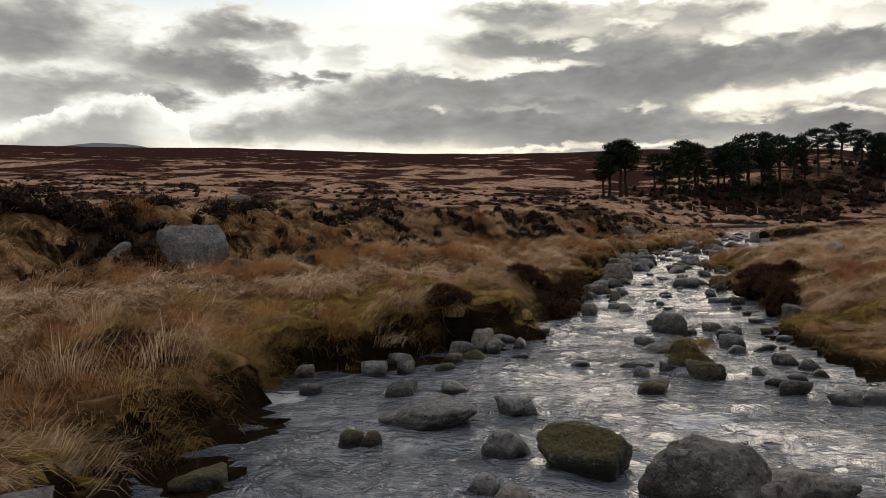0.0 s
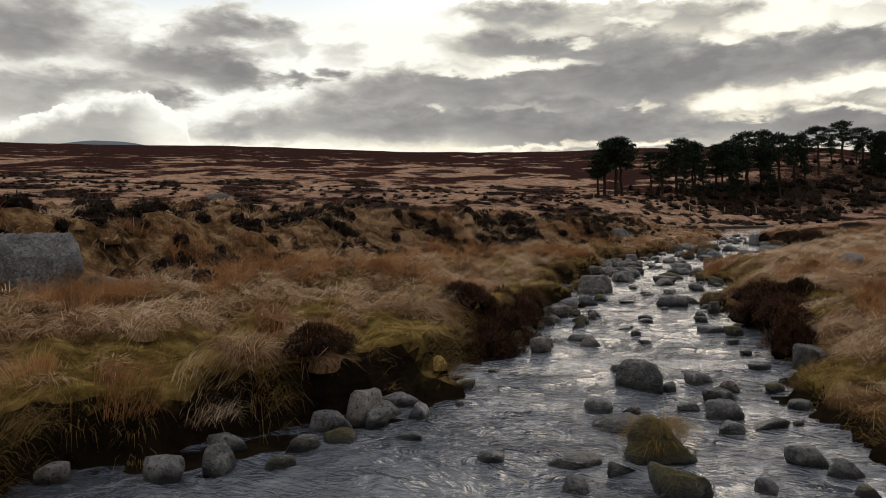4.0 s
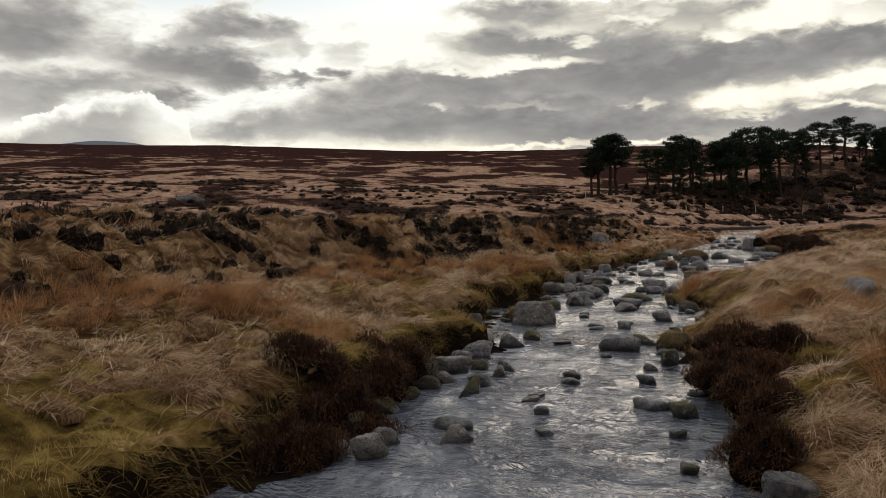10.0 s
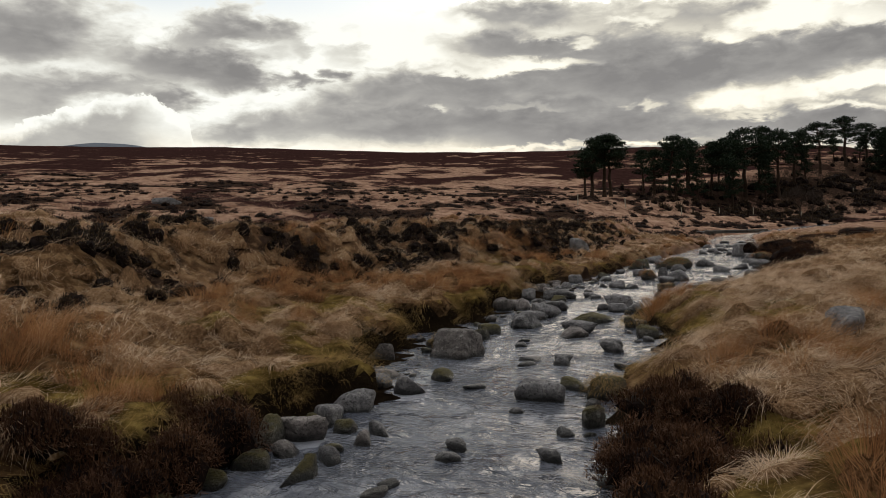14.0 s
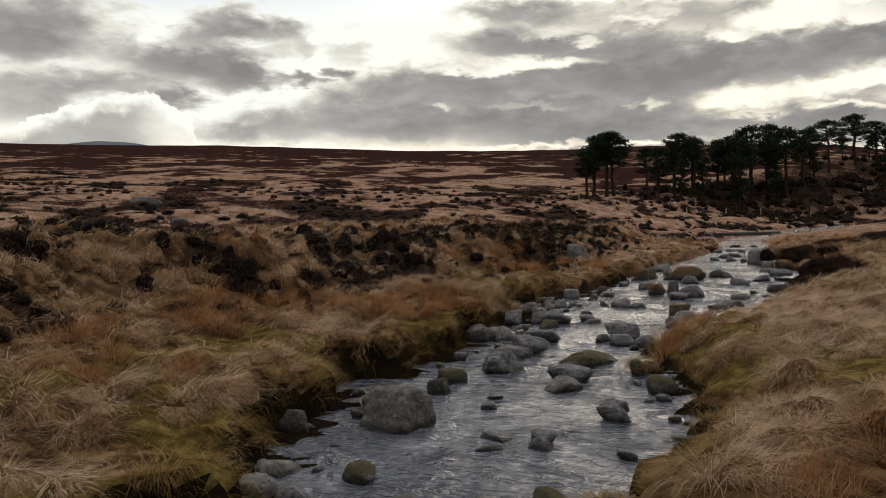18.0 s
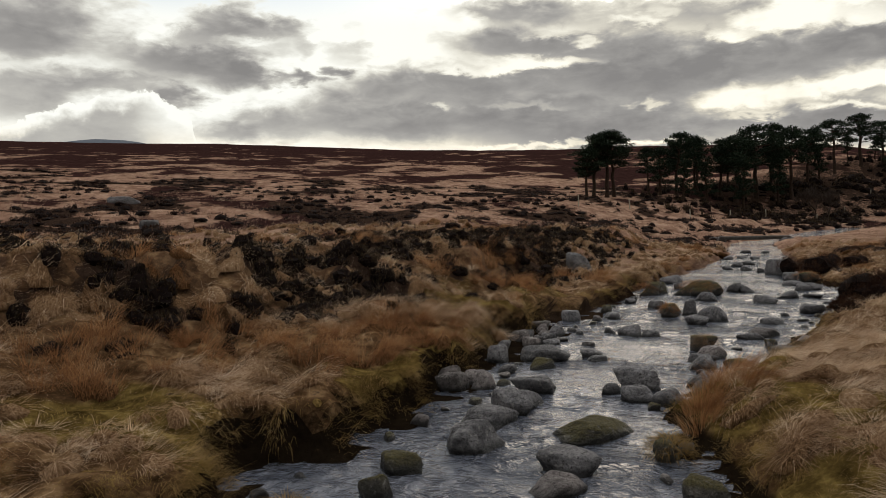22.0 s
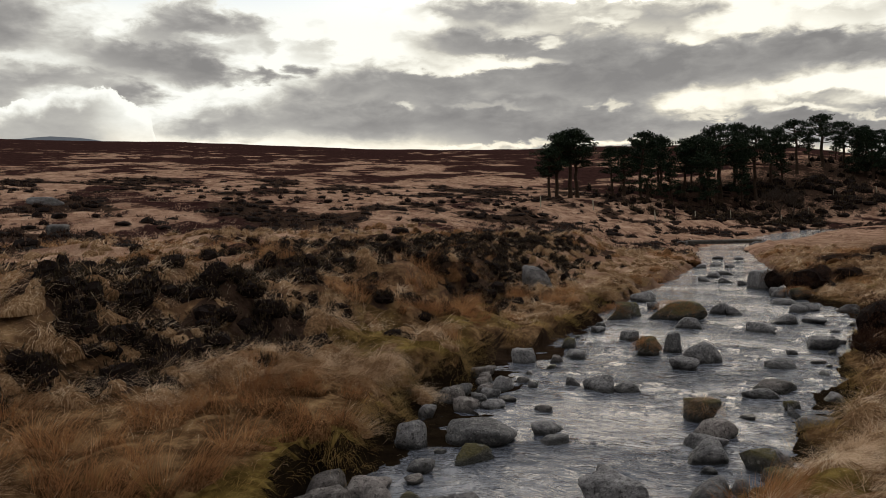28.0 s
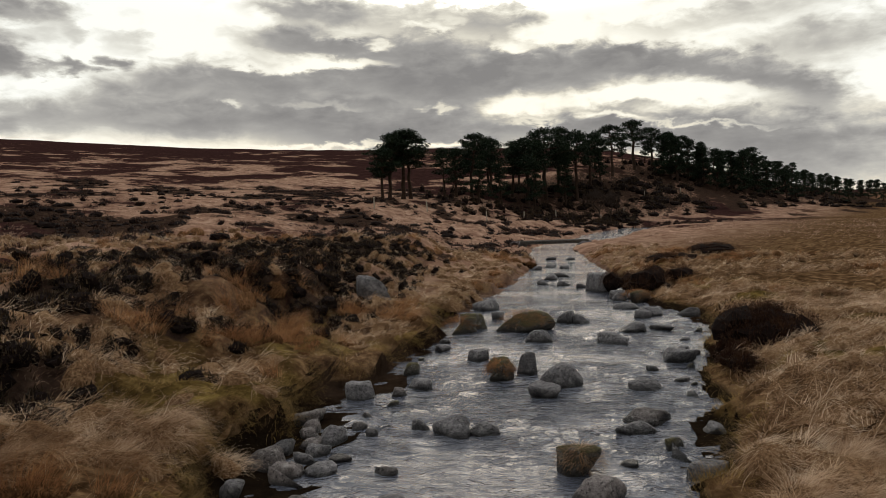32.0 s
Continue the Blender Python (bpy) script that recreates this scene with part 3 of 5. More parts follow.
rock(8.71, 12.03, 0.41, 0.35, 0.16, -25, "grey")
rock(8.80, 12.40, 0.27, 0.23, 0.06, -25, "grey")
rock(7.91, 12.82, 0.21, 0.18, 0.13, -19, "tan")
rock(7.25, 14.40, 0.38, 0.32, 0.33, 1, "tan")
rock(8.12, 14.81, 0.40, 0.34, 0.21, -6, "tan")
rock(7.39, 14.81, 0.46, 0.39, 0.24, -14, "tan")
rock(9.11, 14.89, 0.25, 0.21, 0.06, -21, "grey")
rock(10.78, 15.21, 0.34, 0.29, 0.20, -17, "mossy")
rock(8.16, 15.29, 0.45, 0.38, 0.14, -16, "grey")
rock(10.58, 15.60, 0.46, 0.39, 0.16, -15, "grey")
rock(9.26, 15.73, 0.19, 0.16, 0.10, -3, "grey")
rock(11.36, 16.16, 0.25, 0.21, 0.06, -24, "grey")
rock(9.24, 16.29, 0.25, 0.22, 0.06, -3, "tan")
rock(9.36, 16.47, 0.24, 0.21, 0.06, -20, "grey")
rock(8.53, 16.75, 0.36, 0.30, 0.28, 3, "mossy")
rock(11.00, 16.95, 0.28, 0.24, 0.13, -15, "grey")
rock(9.99, 17.15, 0.27, 0.23, 0.08, -8, "grey")
rock(8.73, 17.29, 0.35, 0.30, 0.19, -16, "grey")
rock(10.11, 17.50, 0.30, 0.25, 0.11, -21, "grey")
rock(8.77, 17.60, 0.28, 0.24, 0.11, 1, "mossy")
rock(11.36, 17.69, 0.21, 0.18, 0.11, -16, "grey")
rock(9.09, 17.79, 0.24, 0.20, 0.19, -1, "tan")
rock(11.75, 17.90, 0.28, 0.24, 0.31, -18, "mossy")
rock(9.28, 18.16, 0.31, 0.26, 0.17, -17, "grey")
rock(7.37, 18.31, 0.35, 0.30, 0.26, 9, "grey")
rock(8.88, 18.31, 0.32, 0.27, 0.18, 0, "mossy")
rock(8.52, 18.53, 0.26, 0.22, 0.22, 2, "mossy")
rock(10.99, 18.63, 0.19, 0.16, 0.10, -12, "grey")
rock(11.46, 19.40, 0.69, 0.59, 0.31, -14, "grey")
rock(12.07, 19.67, 0.59, 0.50, 0.19, -17, "mossy")
rock(10.65, 20.14, 0.36, 0.31, 0.08, -1, "grey")
rock(7.70, 20.15, 0.38, 0.33, 0.23, 6, "tan")
rock(9.74, 20.19, 0.49, 0.42, 0.30, -4, "grey")
rock(8.57, 20.50, 0.68, 0.58, 0.21, 16, "grey")
rock(9.25, 20.55, 0.54, 0.45, 0.24, 11, "grey")
rock(10.24, 20.81, 0.39, 0.33, 0.20, -7, "mossy")
rock(9.42, 21.06, 0.51, 0.43, 0.20, -3, "tan")
rock(9.24, 21.27, 0.16, 0.14, 0.14, 10, "grey")
rock(12.28, 21.38, 0.31, 0.27, 0.18, -12, "grey")
rock(11.74, 21.54, 0.38, 0.32, 0.09, -8, "grey")
rock(12.39, 21.67, 0.33, 0.28, 0.16, -16, "grey")
rock(11.85, 21.84, 0.40, 0.34, 0.09, -13, "grey")
rock(10.70, 22.70, 1.05, 0.86, 0.60, -10, "tan")
rock(13.49, 22.50, 0.45, 0.38, 0.21, -18, "grey")
rock(13.61, 22.87, 0.42, 0.36, 0.17, -19, "grey")
rock(14.42, 23.14, 0.23, 0.20, 0.14, -22, "grey")
rock(11.97, 23.23, 0.23, 0.20, 0.12, -8, "grey")
rock(14.61, 23.67, 0.45, 0.38, 0.31, -22, "mossy")
rock(12.13, 23.75, 0.26, 0.22, 0.09, -12, "grey")
rock(13.21, 24.10, 0.66, 0.56, 0.25, -14, "tan")
rock(11.37, 24.31, 0.38, 0.32, 0.31, -4, "mossy")
rock(13.55, 24.80, 0.73, 0.62, 0.27, -20, "grey")
rock(15.01, 25.06, 0.22, 0.18, 0.15, -21, "grey")
rock(11.65, 25.07, 0.53, 0.45, 0.26, -10, "mossy")
rock(12.59, 25.67, 0.78, 0.66, 0.42, -7, "grey")
rock(14.15, 25.90, 1.05, 0.89, 0.28, -17, "mossy")
rock(12.87, 26.81, 0.95, 0.80, 0.27, -13, "grey")
rock(15.68, 27.21, 0.44, 0.37, 0.32, -22, "grey")
rock(13.34, 27.23, 0.62, 0.53, 0.42, -10, "grey")
rock(15.38, 27.55, 0.59, 0.50, 0.27, -20, "grey")
rock(13.58, 27.64, 0.83, 0.71, 0.32, -12, "grey")
rock(16.71, 27.82, 0.80, 0.68, 0.30, -26, "tan")
rock(15.09, 28.03, 0.31, 0.27, 0.20, -18, "grey")
rock(15.65, 28.40, 0.77, 0.66, 0.42, -20, "grey")
rock(17.08, 28.43, 0.24, 0.21, 0.21, -30, "grey")
rock(13.93, 28.45, 0.79, 0.67, 0.30, -17, "grey")
rock(16.69, 28.50, 0.54, 0.46, 0.21, -28, "grey")
rock(17.65, 28.56, 0.47, 0.40, 0.22, -33, "mossy")
rock(13.13, 28.79, 0.45, 0.38, 0.36, -8, "tan")
rock(12.62, 28.82, 0.58, 0.49, 0.38, -5, "tan")
rock(17.70, 29.01, 0.51, 0.43, 0.31, -27, "mossy")
rock(13.08, 29.15, 0.49, 0.42, 0.28, -9, "tan")
rock(17.97, 29.19, 0.42, 0.35, 0.24, -32, "grey")
rock(12.58, 29.30, 0.52, 0.44, 0.37, -7, "tan")
rock(13.19, 29.45, 0.35, 0.30, 0.13, -2, "tan")
rock(17.26, 29.57, 0.59, 0.50, 0.28, -25, "grey")
rock(13.75, 29.88, 0.35, 0.30, 0.18, -6, "grey")
rock(17.48, 30.01, 0.64, 0.54, 0.23, -28, "grey")
rock(14.47, 30.11, 0.53, 0.45, 0.23, -10, "mossy")
rock(19.33, 30.37, 0.50, 0.43, 0.21, -35, "grey")
rock(17.85, 30.39, 0.61, 0.52, 0.30, -28, "tan")
rock(15.64, 30.57, 0.40, 0.34, 0.12, -16, "grey")
rock(13.72, 30.81, 0.43, 0.36, 0.47, -5, "grey")
rock(19.48, 30.89, 0.39, 0.33, 0.23, -34, "grey")
rock(14.70, 30.90, 1.01, 0.86, 0.34, -10, "grey")
rock(15.68, 31.07, 0.46, 0.39, 0.18, -16, "grey")
rock(18.75, 31.14, 0.27, 0.23, 0.06, -31, "grey")
rock(20.58, 31.69, 0.38, 0.32, 0.16, -41, "grey")
rock(15.93, 32.14, 0.31, 0.26, 0.13, -16, "tan")
rock(19.63, 32.19, 0.58, 0.49, 0.17, -32, "grey")
rock(14.11, 32.28, 0.30, 0.26, 0.23, -10, "grey")
rock(14.72, 32.29, 0.41, 0.35, 0.27, -8, "tan")
rock(15.20, 32.55, 0.41, 0.35, 0.14, -11, "grey")
rock(20.12, 32.56, 0.78, 0.66, 0.22, -32, "tan")
rock(14.81, 32.65, 0.43, 0.36, 0.21, -9, "tan")
rock(14.58, 32.96, 0.51, 0.43, 0.35, -11, "tan")
rock(15.09, 33.03, 0.31, 0.26, 0.16, -9, "grey")
rock(17.70, 33.13, 0.46, 0.39, 0.17, -22, "grey")
rock(17.22, 33.21, 0.56, 0.48, 0.33, -20, "grey")
rock(15.31, 33.25, 0.36, 0.31, 0.18, -11, "grey")
rock(15.25, 33.53, 0.33, 0.28, 0.20, -11, "tan")
rock(14.89, 33.53, 0.32, 0.27, 0.24, -9, "grey")
rock(15.54, 33.67, 0.53, 0.45, 0.30, -14, "grey")
rock(16.95, 33.74, 0.32, 0.28, 0.18, -18, "grey")
rock(15.36, 34.05, 0.34, 0.29, 0.19, -10, "tan")
rock(21.34, 34.15, 0.73, 0.62, 0.18, -33, "grey")
rock(15.37, 34.30, 0.38, 0.33, 0.25, -11, "tan")
rock(19.47, 34.55, 0.58, 0.49, 0.28, -26, "grey")
rock(15.49, 34.82, 0.50, 0.42, 0.26, -13, "tan")
rock(20.13, 35.13, 0.83, 0.71, 0.48, -27, "grey")
rock(22.19, 35.18, 0.24, 0.20, 0.14, -34, "grey")
rock(23.28, 35.70, 0.67, 0.57, 0.32, -36, "grey")
rock(16.59, 35.93, 0.55, 0.47, 0.36, -14, "grey")
rock(17.75, 36.13, 0.47, 0.40, 0.20, -18, "grey")
rock(20.00, 36.23, 0.49, 0.42, 0.54, -25, "grey")
rock(19.60, 36.52, 0.59, 0.50, 0.37, -24, "mossy")
rock(17.98, 37.34, 0.39, 0.33, 0.28, -17, "mossy")
rock(19.70, 37.89, 0.50, 0.43, 0.31, -22, "grey")
rock(23.24, 38.03, 0.76, 0.64, 0.30, -32, "grey")
rock(25.36, 38.97, 0.63, 0.54, 0.14, -35, "grey")
rock(24.66, 39.23, 0.71, 0.60, 0.30, -33, "grey")
rock(19.41, 39.26, 0.40, 0.34, 0.20, -20, "grey")
rock(21.84, 39.26, 0.84, 0.72, 0.38, -26, "grey")
rock(27.50, 40.54, 0.73, 0.62, 0.32, -40, "grey")
rock(26.17, 40.89, 0.55, 0.47, 0.31, -34, "grey")
rock(24.38, 41.06, 0.71, 0.60, 0.30, -30, "grey")
rock(26.64, 41.12, 0.69, 0.58, 0.32, -37, "grey")
rock(23.94, 41.40, 0.54, 0.46, 0.40, -29, "grey")
rock(21.35, 41.88, 0.81, 0.69, 0.50, -22, "mossy")
rock(27.01, 42.83, 0.83, 0.71, 0.21, -35, "grey")
rock(22.62, 43.04, 0.40, 0.34, 0.29, -24, "grey")
rock(28.84, 44.54, 0.97, 0.82, 0.29, -36, "grey")
rock(27.96, 44.58, 0.53, 0.45, 0.43, -33, "grey")
rock(28.20, 45.04, 0.57, 0.49, 0.39, -34, "grey")
rock(23.19, 45.12, 0.92, 0.78, 0.43, -23, "grey")
rock(28.95, 47.32, 1.13, 0.96, 0.92, -32, "grey")
rock(29.12, 48.71, 0.57, 0.48, 0.25, -32, "grey")
rock(28.96, 49.98, 0.59, 0.50, 0.28, -30, "grey")
rock(28.55, 50.93, 0.60, 0.51, 0.24, -29, "grey")
rock(29.76, 52.51, 0.72, 0.61, 0.31, -29, "grey")
rock(30.97, 53.60, 0.72, 0.61, 0.24, -30, "grey")
rock(33.37, 57.36, 0.54, 0.46, 0.23, -30, "grey")
rock(31.92, 57.94, 0.75, 0.64, 0.28, -28, "grey")
rock(33.23, 58.59, 0.62, 0.53, 0.23, -29, "grey")
rock(32.22, 59.65, 0.63, 0.54, 0.23, -27, "grey")
rock(37.17, 63.10, 0.64, 0.54, 0.23, -31, "grey")
rock(36.36, 64.10, 0.72, 0.61, 0.23, -29, "grey")


def bank_foot(line, first, last, gap, seed, inward):
    """Loose stones along the foot of a bank."""
    rng = np.random.default_rng(seed)
    for (ax, ay), (bx, by) in zip(line[:-1], line[1:]):
        if ay < first or by > last:
            continue
        length = math.hypot(bx - ax, by - ay)
        for t in np.arange(rng.uniform(0, gap), length, gap * rng.uniform(0.7, 1.6)):
            q = t / length
            off = rng.uniform(-0.05, 0.32) * inward
            x, y = ax + (bx - ax) * q + (by - ay) / length * off, ay + (by - ay) * q - (bx - ax) / length * off
            w = rng.uniform(0.12, 0.34)
            if all(math.hypot(x - r[0], y - r[1]) > 0.55 * (w + r[2]) for r in ROCKS):
                rock(round(x, 2), round(y, 2), w, w * rng.uniform(0.7, 1.0), w * rng.uniform(0.3, 0.55), rng.uniform(0, 180), ("grey", "tan", "mossy")[int(rng.integers(3))])


rock(2.98, 9.64, 0.34, 0.28, 0.23, 10, "grey")
rock(3.40, 9.80, 0.38, 0.30, 0.28, 40, "grey")
rock(2.10, 9.75, 0.38, 0.30, 0.22, 70, "tan")
rock(4.04, 10.25, 0.32, 0.25, 0.17, 10, "tan")
rock(4.25, 10.80, 0.45, 0.36, 0.25, 25, "grey")
rock(4.75, 10.90, 0.34, 0.28, 0.23, 60, "grey")
rock(3.35, 10.35, 0.36, 0.28, 0.18, 15, "grey")
rock(9.35, 22.70, 0.46, 0.36, 0.36, 10, "tan")
rock(7.15, 15.55, 0.40, 0.34, 0.24, 20, "mossy")
rock(7.45, 16.10, 0.38, 0.30, 0.22, 70, "mossy")
rock(7.72, 16.75, 0.34, 0.30, 0.18, 130, "mossy")
rock(8.02, 17.20, 0.42, 0.34, 0.22, 35, "mossy")
rock(8.28, 17.62, 0.36, 0.32, 0.18, 80, "tan")
rock(8.42, 18.06, 0.55, 0.40, 0.34, 15, "tan")
rock(8.05, 17.95, 0.44, 0.40, 0.42, 60, "mossy")
rock(8.72, 18.75, 0.50, 0.42, 0.30, 110, "grey")
rock(8.95, 19.20, 0.62, 0.46, 0.36, 20, "grey")
rock(7.78, 17.45, 0.36, 0.30, 0.44, 15, "grey")
bank_foot(LEFT, 8.0, 42.0, 0.75, 61, 1)
bank_foot(RIGHT, 7.0, 40.0, 0.9, 62, -1)


def nook(x, y):
    """How far stones at the foot of the bank push its edge back."""
    near = (x > -2) & (x < 32) & (y > 3) & (y < 52)
    total = np.zeros(x.shape)
    px, py, sub = x[near], y[near], np.zeros(near.sum())
    for rx, ry, w, *_ in ROCKS:
        close = (np.abs(px - rx) < 2 * w + 0.5) & (np.abs(py - ry) < 2 * w + 0.5)
        r2 = ((px[close] - rx) ** 2 + (py[close] - ry) ** 2) / (0.55 * w + 0.16) ** 2
        sub[close] = np.maximum(sub[close], 0.8 * np.exp(-r2))
    total[near] = sub
    return total


def moor(x, y):
    """The large slope of the moor."""
    r = np.hypot(x, y)
    lean = 0.55 - 0.35 * step(120, 260, r)
    s = y - lean * x
    z = np.interp(s, [-3000, -60, 55, 95, 136, 260, 410, 600, 1500, 4500], [6, 0, 0.7, 5.2, 8.8, 23, 44, 46, 50, 40])
    side = np.degrees(np.arctan2(x, np.maximum(y, 1e-3)))
    z = np.where(r > 150, z * (1 - 0.65 * step(33, 52, side)), z)
    # the far crest, higher to the west
    crest = np.tan(np.radians(np.interp(side, [-60, -24, -11, -5, 0, 6, 9, 15, 20, 28, 34, 40, 44, 49], [6.3, 6.0, 6.07, 5.8, 5.58, 5.35, 5.25, 5.1, 5.1, 4.8, 4.3, 3.0, 1.8, 0.7])))
    share = np.interp(r, [0, 136, 200, 260, 410, 600, 850, 1100, 1500, 4500], [0.3, 0.47, 0.68, 0.82, 0.935, 0.98, 1.0, 0.95, 0.75, 0.25])
    away = step(165, 260, r) * (y > 0)
    z = z * (1 - away) + (2 + r * crest * share) * away
    knoll = 5.0 * np.exp(-(((x - 108) / 30) ** 2 + ((y - 160) / 22) ** 2))
    return z + knoll


def land(x, y):
    """Height of the ground, and its parts: distance to the water, and which bank."""
    dl, dr, wet = stream(x, y)
    left = dl < dr
    d = np.minimum(dl, dr)
    wob = fbm(x * 0.8, y * 0.8, 2, 3) - 0.55
    e = d + wob * 1.1 - nook(x, y)
    lip = 0.62 - 0.17 * step(33, 40, y) + 0.25 * (fbm(x * 0.35, y * 0.35, 2, 11) - 0.5)
    zl = -0.3 + (lip + 0.3) * step(-0.2, 0.62 + 2.2 * np.clip(fbm(x * 0.45, y * 0.45, 2, 13) - 0.42, 0, 1), e) + 0.38 * step(0.6, 5.5, e)
    rise = np.interp(y, [5, 10, 22, 28, 33, 37, 45, 60, 80], [9.5, 8.5, 7.5, 6.2, 4.2, 4.0, 4.2, 5, 8])
    crest = 1.15 - 0.3 * step(33, 40, y) + 0.5 * (fbm(x * 0.16, y * 0.16, 2, 21) - 0.4)
    zl = zl + crest * step(rise - 0.9, rise + 1.7, e + 1.6 * (fbm(x * 0.3, y * 0.3, 2, 5) - 0.5))
    zl = zl + 0.5 * step(rise + 2, rise + 14, e)
    spread = 1.3 + 2.2 * np.clip(fbm(x * 0.45, y * 0.45, 2, 14) - 0.42, 0, 1)
    zr = -0.3 + 0.46 * step(-0.2, 0.3, e) + (lip - 0.28) * step(0.1, spread, e) + 0.22 * step(0.5, 3.0, e) + 0.15 * step(3, 14, e)
    z = np.where(left, zl, zr)
    m = moor(x, y) * step(1.0, 26.0, d)
    z = np.maximum(z, m) + 0.35 * np.exp(-np.abs(z - m) / 0.8) * step(20, 40, d)
    near = 1 - step(60, 140, np.hypot(x - 12, y - 20))
    knob = np.sqrt(np.abs(np.sin(3.3 * (x + 0.5 * fbm(x, y, 2, 37))) * np.sin(3.0 * (y + 0.6 * fbm(x, y, 2, 38)))) + 1e-6)
    lumps = (fbm(x * 1.5, y * 1.5, 3, 31) - 0.5) * 0.26 + (fbm(x * 0.55, y * 0.55, 2, 35) - 0.5) * 0.3
    lumps = lumps + (knob - 0.55) * 0.26 * step(0.42, 0.6, fbm(x * 0.5, y * 0.5, 2, 36))
    hum = np.clip(fbm(x * 0.95, y * 0.95, 2, 41) - 0.45, 0, 1) * 0.9 * np.where(left, step(rise - 1.5, rise + 0.5, e), 0.12)
    z = z + near * step(0.3, 1.4, d) * (lumps + hum)
    z = z + step(60, 160, d) * (fbm(x * 0.02, y * 0.02, 4, 51) - 0.5) * 3.0 + step(25, 60, d) * (fbm(x * 0.12, y * 0.12, 4, 61) - 0.5) * 0.9
    bed = -0.18 - 0.2 * step(0.0, 0.5, np.minimum(dl, dr))
    return np.where(wet, bed, z), d, left, wet


def rise_of(y):
    """How far back from the water the terrace edge stands."""
    return np.interp(y, [5, 10, 22, 28, 33, 37, 45, 60, 80], [9.5, 8.5, 7.5, 6.2, 4.2, 4.0, 4.2, 5, 8])


def heather_share(x, y, d, left):
    """Where heather covers the ground: along the terrace edge and in long patches on the open moor."""
    rise = rise_of(y)
    band = step(rise - 1.6, rise - 0.2, d) * (1 - step(rise + 4.0, rise + 9.0, d)) * left * (y < 60)
    bank = band * step(0.478, 0.53, 0.5 * fbm(x * 0.42, y * 0.5, 3, 101) + 0.5 * fbm(x * 1.1, y * 1.1, 2, 102))
    moor_ = step(13, 18, d) * (left | (y > 105)) * (y < 150) * step(0.53, 0.57, fbm(x * 0.24, y * 0.13, 4, 111))
    wood = step(0.35, 0.6, np.exp(-(((x - 118) / 62) ** 2 + ((y - 0.18 * (x - 118) - 146) / 20) ** 2))) * 0.6
    return np.maximum(np.maximum(bank, moor_), wood)


def mossiness(x, y):
    """How freely moss grows: most on the low bank round the first bend."""
    return fbm(x * 0.55, y * 0.55, 3, 91) + 0.25 * np.exp(-(((x - 4.3) / 2.8) ** 2 + ((y - 12.4) / 3.0) ** 2))


def moss_share(x, y, d, left):
    """Where yellow-green moss and short turf show by the stream."""
    return step(0.51, 0.58, mossiness(x, y) - 0.05 * ~left) * (1 - step(2.5, 4.5, d))


def height(x, y):
    return float(land(np.array([x], float), np.array([y], float))[0][0])


def spaced(lo, a, b, hi, fine, grow=1.09):
    """Grid lines, fine from a to b and ever wider towards lo and hi."""
    mid = list(np.arange(a, b + fine / 2, fine))
    for end, sign in ((hi, 1), (lo, -1)):
        p, w, more = (mid[-1] if sign > 0 else mid[0]), fine, []
        while (p < end) if sign > 0 else (p > end):
            w = min(w * grow, 160.0)
            p += sign * w
            more.append(p)
        mid = mid + more if sign > 0 else more[::-1] + mid
    return np.array(mid)


def mesh_from(name, verts, faces, mat, smooth=True):
    """A mesh of one face size out of numpy arrays."""
    me = bpy.data.meshes.new(name)
    verts, faces = np.asarray(verts, np.float32), np.asarray(faces, np.int32)
    n, k = faces.shape
    me.vertices.add(len(verts))
    me.vertices.foreach_set("co", verts.ravel())
    me.loops.add(n * k)
    me.loops.foreach_set("vertex_index", faces.ravel())
    me.polygons.add(n)
    me.polygons.foreach_set("loop_start", np.arange(0, n * k, k, dtype=np.int32))
    me.polygons.foreach_set("use_smooth", np.full(n, smooth))
    me.update(calc_edges=True)
    me.materials.append(mat)
    return me


def sheet(name, xs, ys, z, mat, keep=None, at=None):
    X, Y = at if at is not None else np.meshgrid(xs, ys)
    nx, ny = len(xs), len(ys)
    idx = np.arange(nx * ny).reshape(ny, nx)
    quads = np.stack([idx[:-1, :-1], idx[:-1, 1:], idx[1:, 1:], idx[1:, :-1]], -1).reshape(-1, 4)
    if keep is not None:
        quads = quads[keep.reshape(-1)[quads].any(1)]
    return mesh_from(name, np.stack([X, Y, z], -1).reshape(-1, 3), quads, mat)


# the sheet's lines run along the valley, close together over the banks
C, S = math.cos(radians(30)), math.sin(radians(30))
across, along = spaced(-5200, -4.4, 4.8, 5200, 0.085, 1.045), spaced(-5200, 4, 36, 5200, 0.15, 1.05)
A, B = np.meshgrid(across, along)
X, Y = A * C + B * S, -A * S + B * C
Z, D, ON_LEFT, WET = land(X, Y)
# the stream has cut in under its banks: their feet stand back from the lip
FOOT = step(-0.28, 0.02, Z) * (1 - step(0.12, 0.36, Z)) * ~WET * (D < 3) * np.where(ON_LEFT, 0.12, 0.0)
IN_X, IN_Y = np.clip(land(X + 0.1, Y)[1] - D, -0.1, 0.1) * 10, np.clip(land(X, Y + 0.1)[1] - D, -0.1, 0.1) * 10
X, Y = X + FOOT * IN_X, Y + FOOT * IN_Y
ground = new("ground", sheet("ground", across, along, Z, M_GROUND, at=(X, Y)))
masks = np.stack([heather_share(X, Y, D, ON_LEFT), moss_share(X, Y, D, ON_LEFT), np.zeros(X.shape)], -1)
ground.data.attributes.new("cover", "FLOAT_VECTOR", "POINT").data.foreach_set("vector", masks.astype(np.float32).ravel())
tagged(ground, "rough moorland ground of peat, dead grass and heather", "ground", kind="structure")

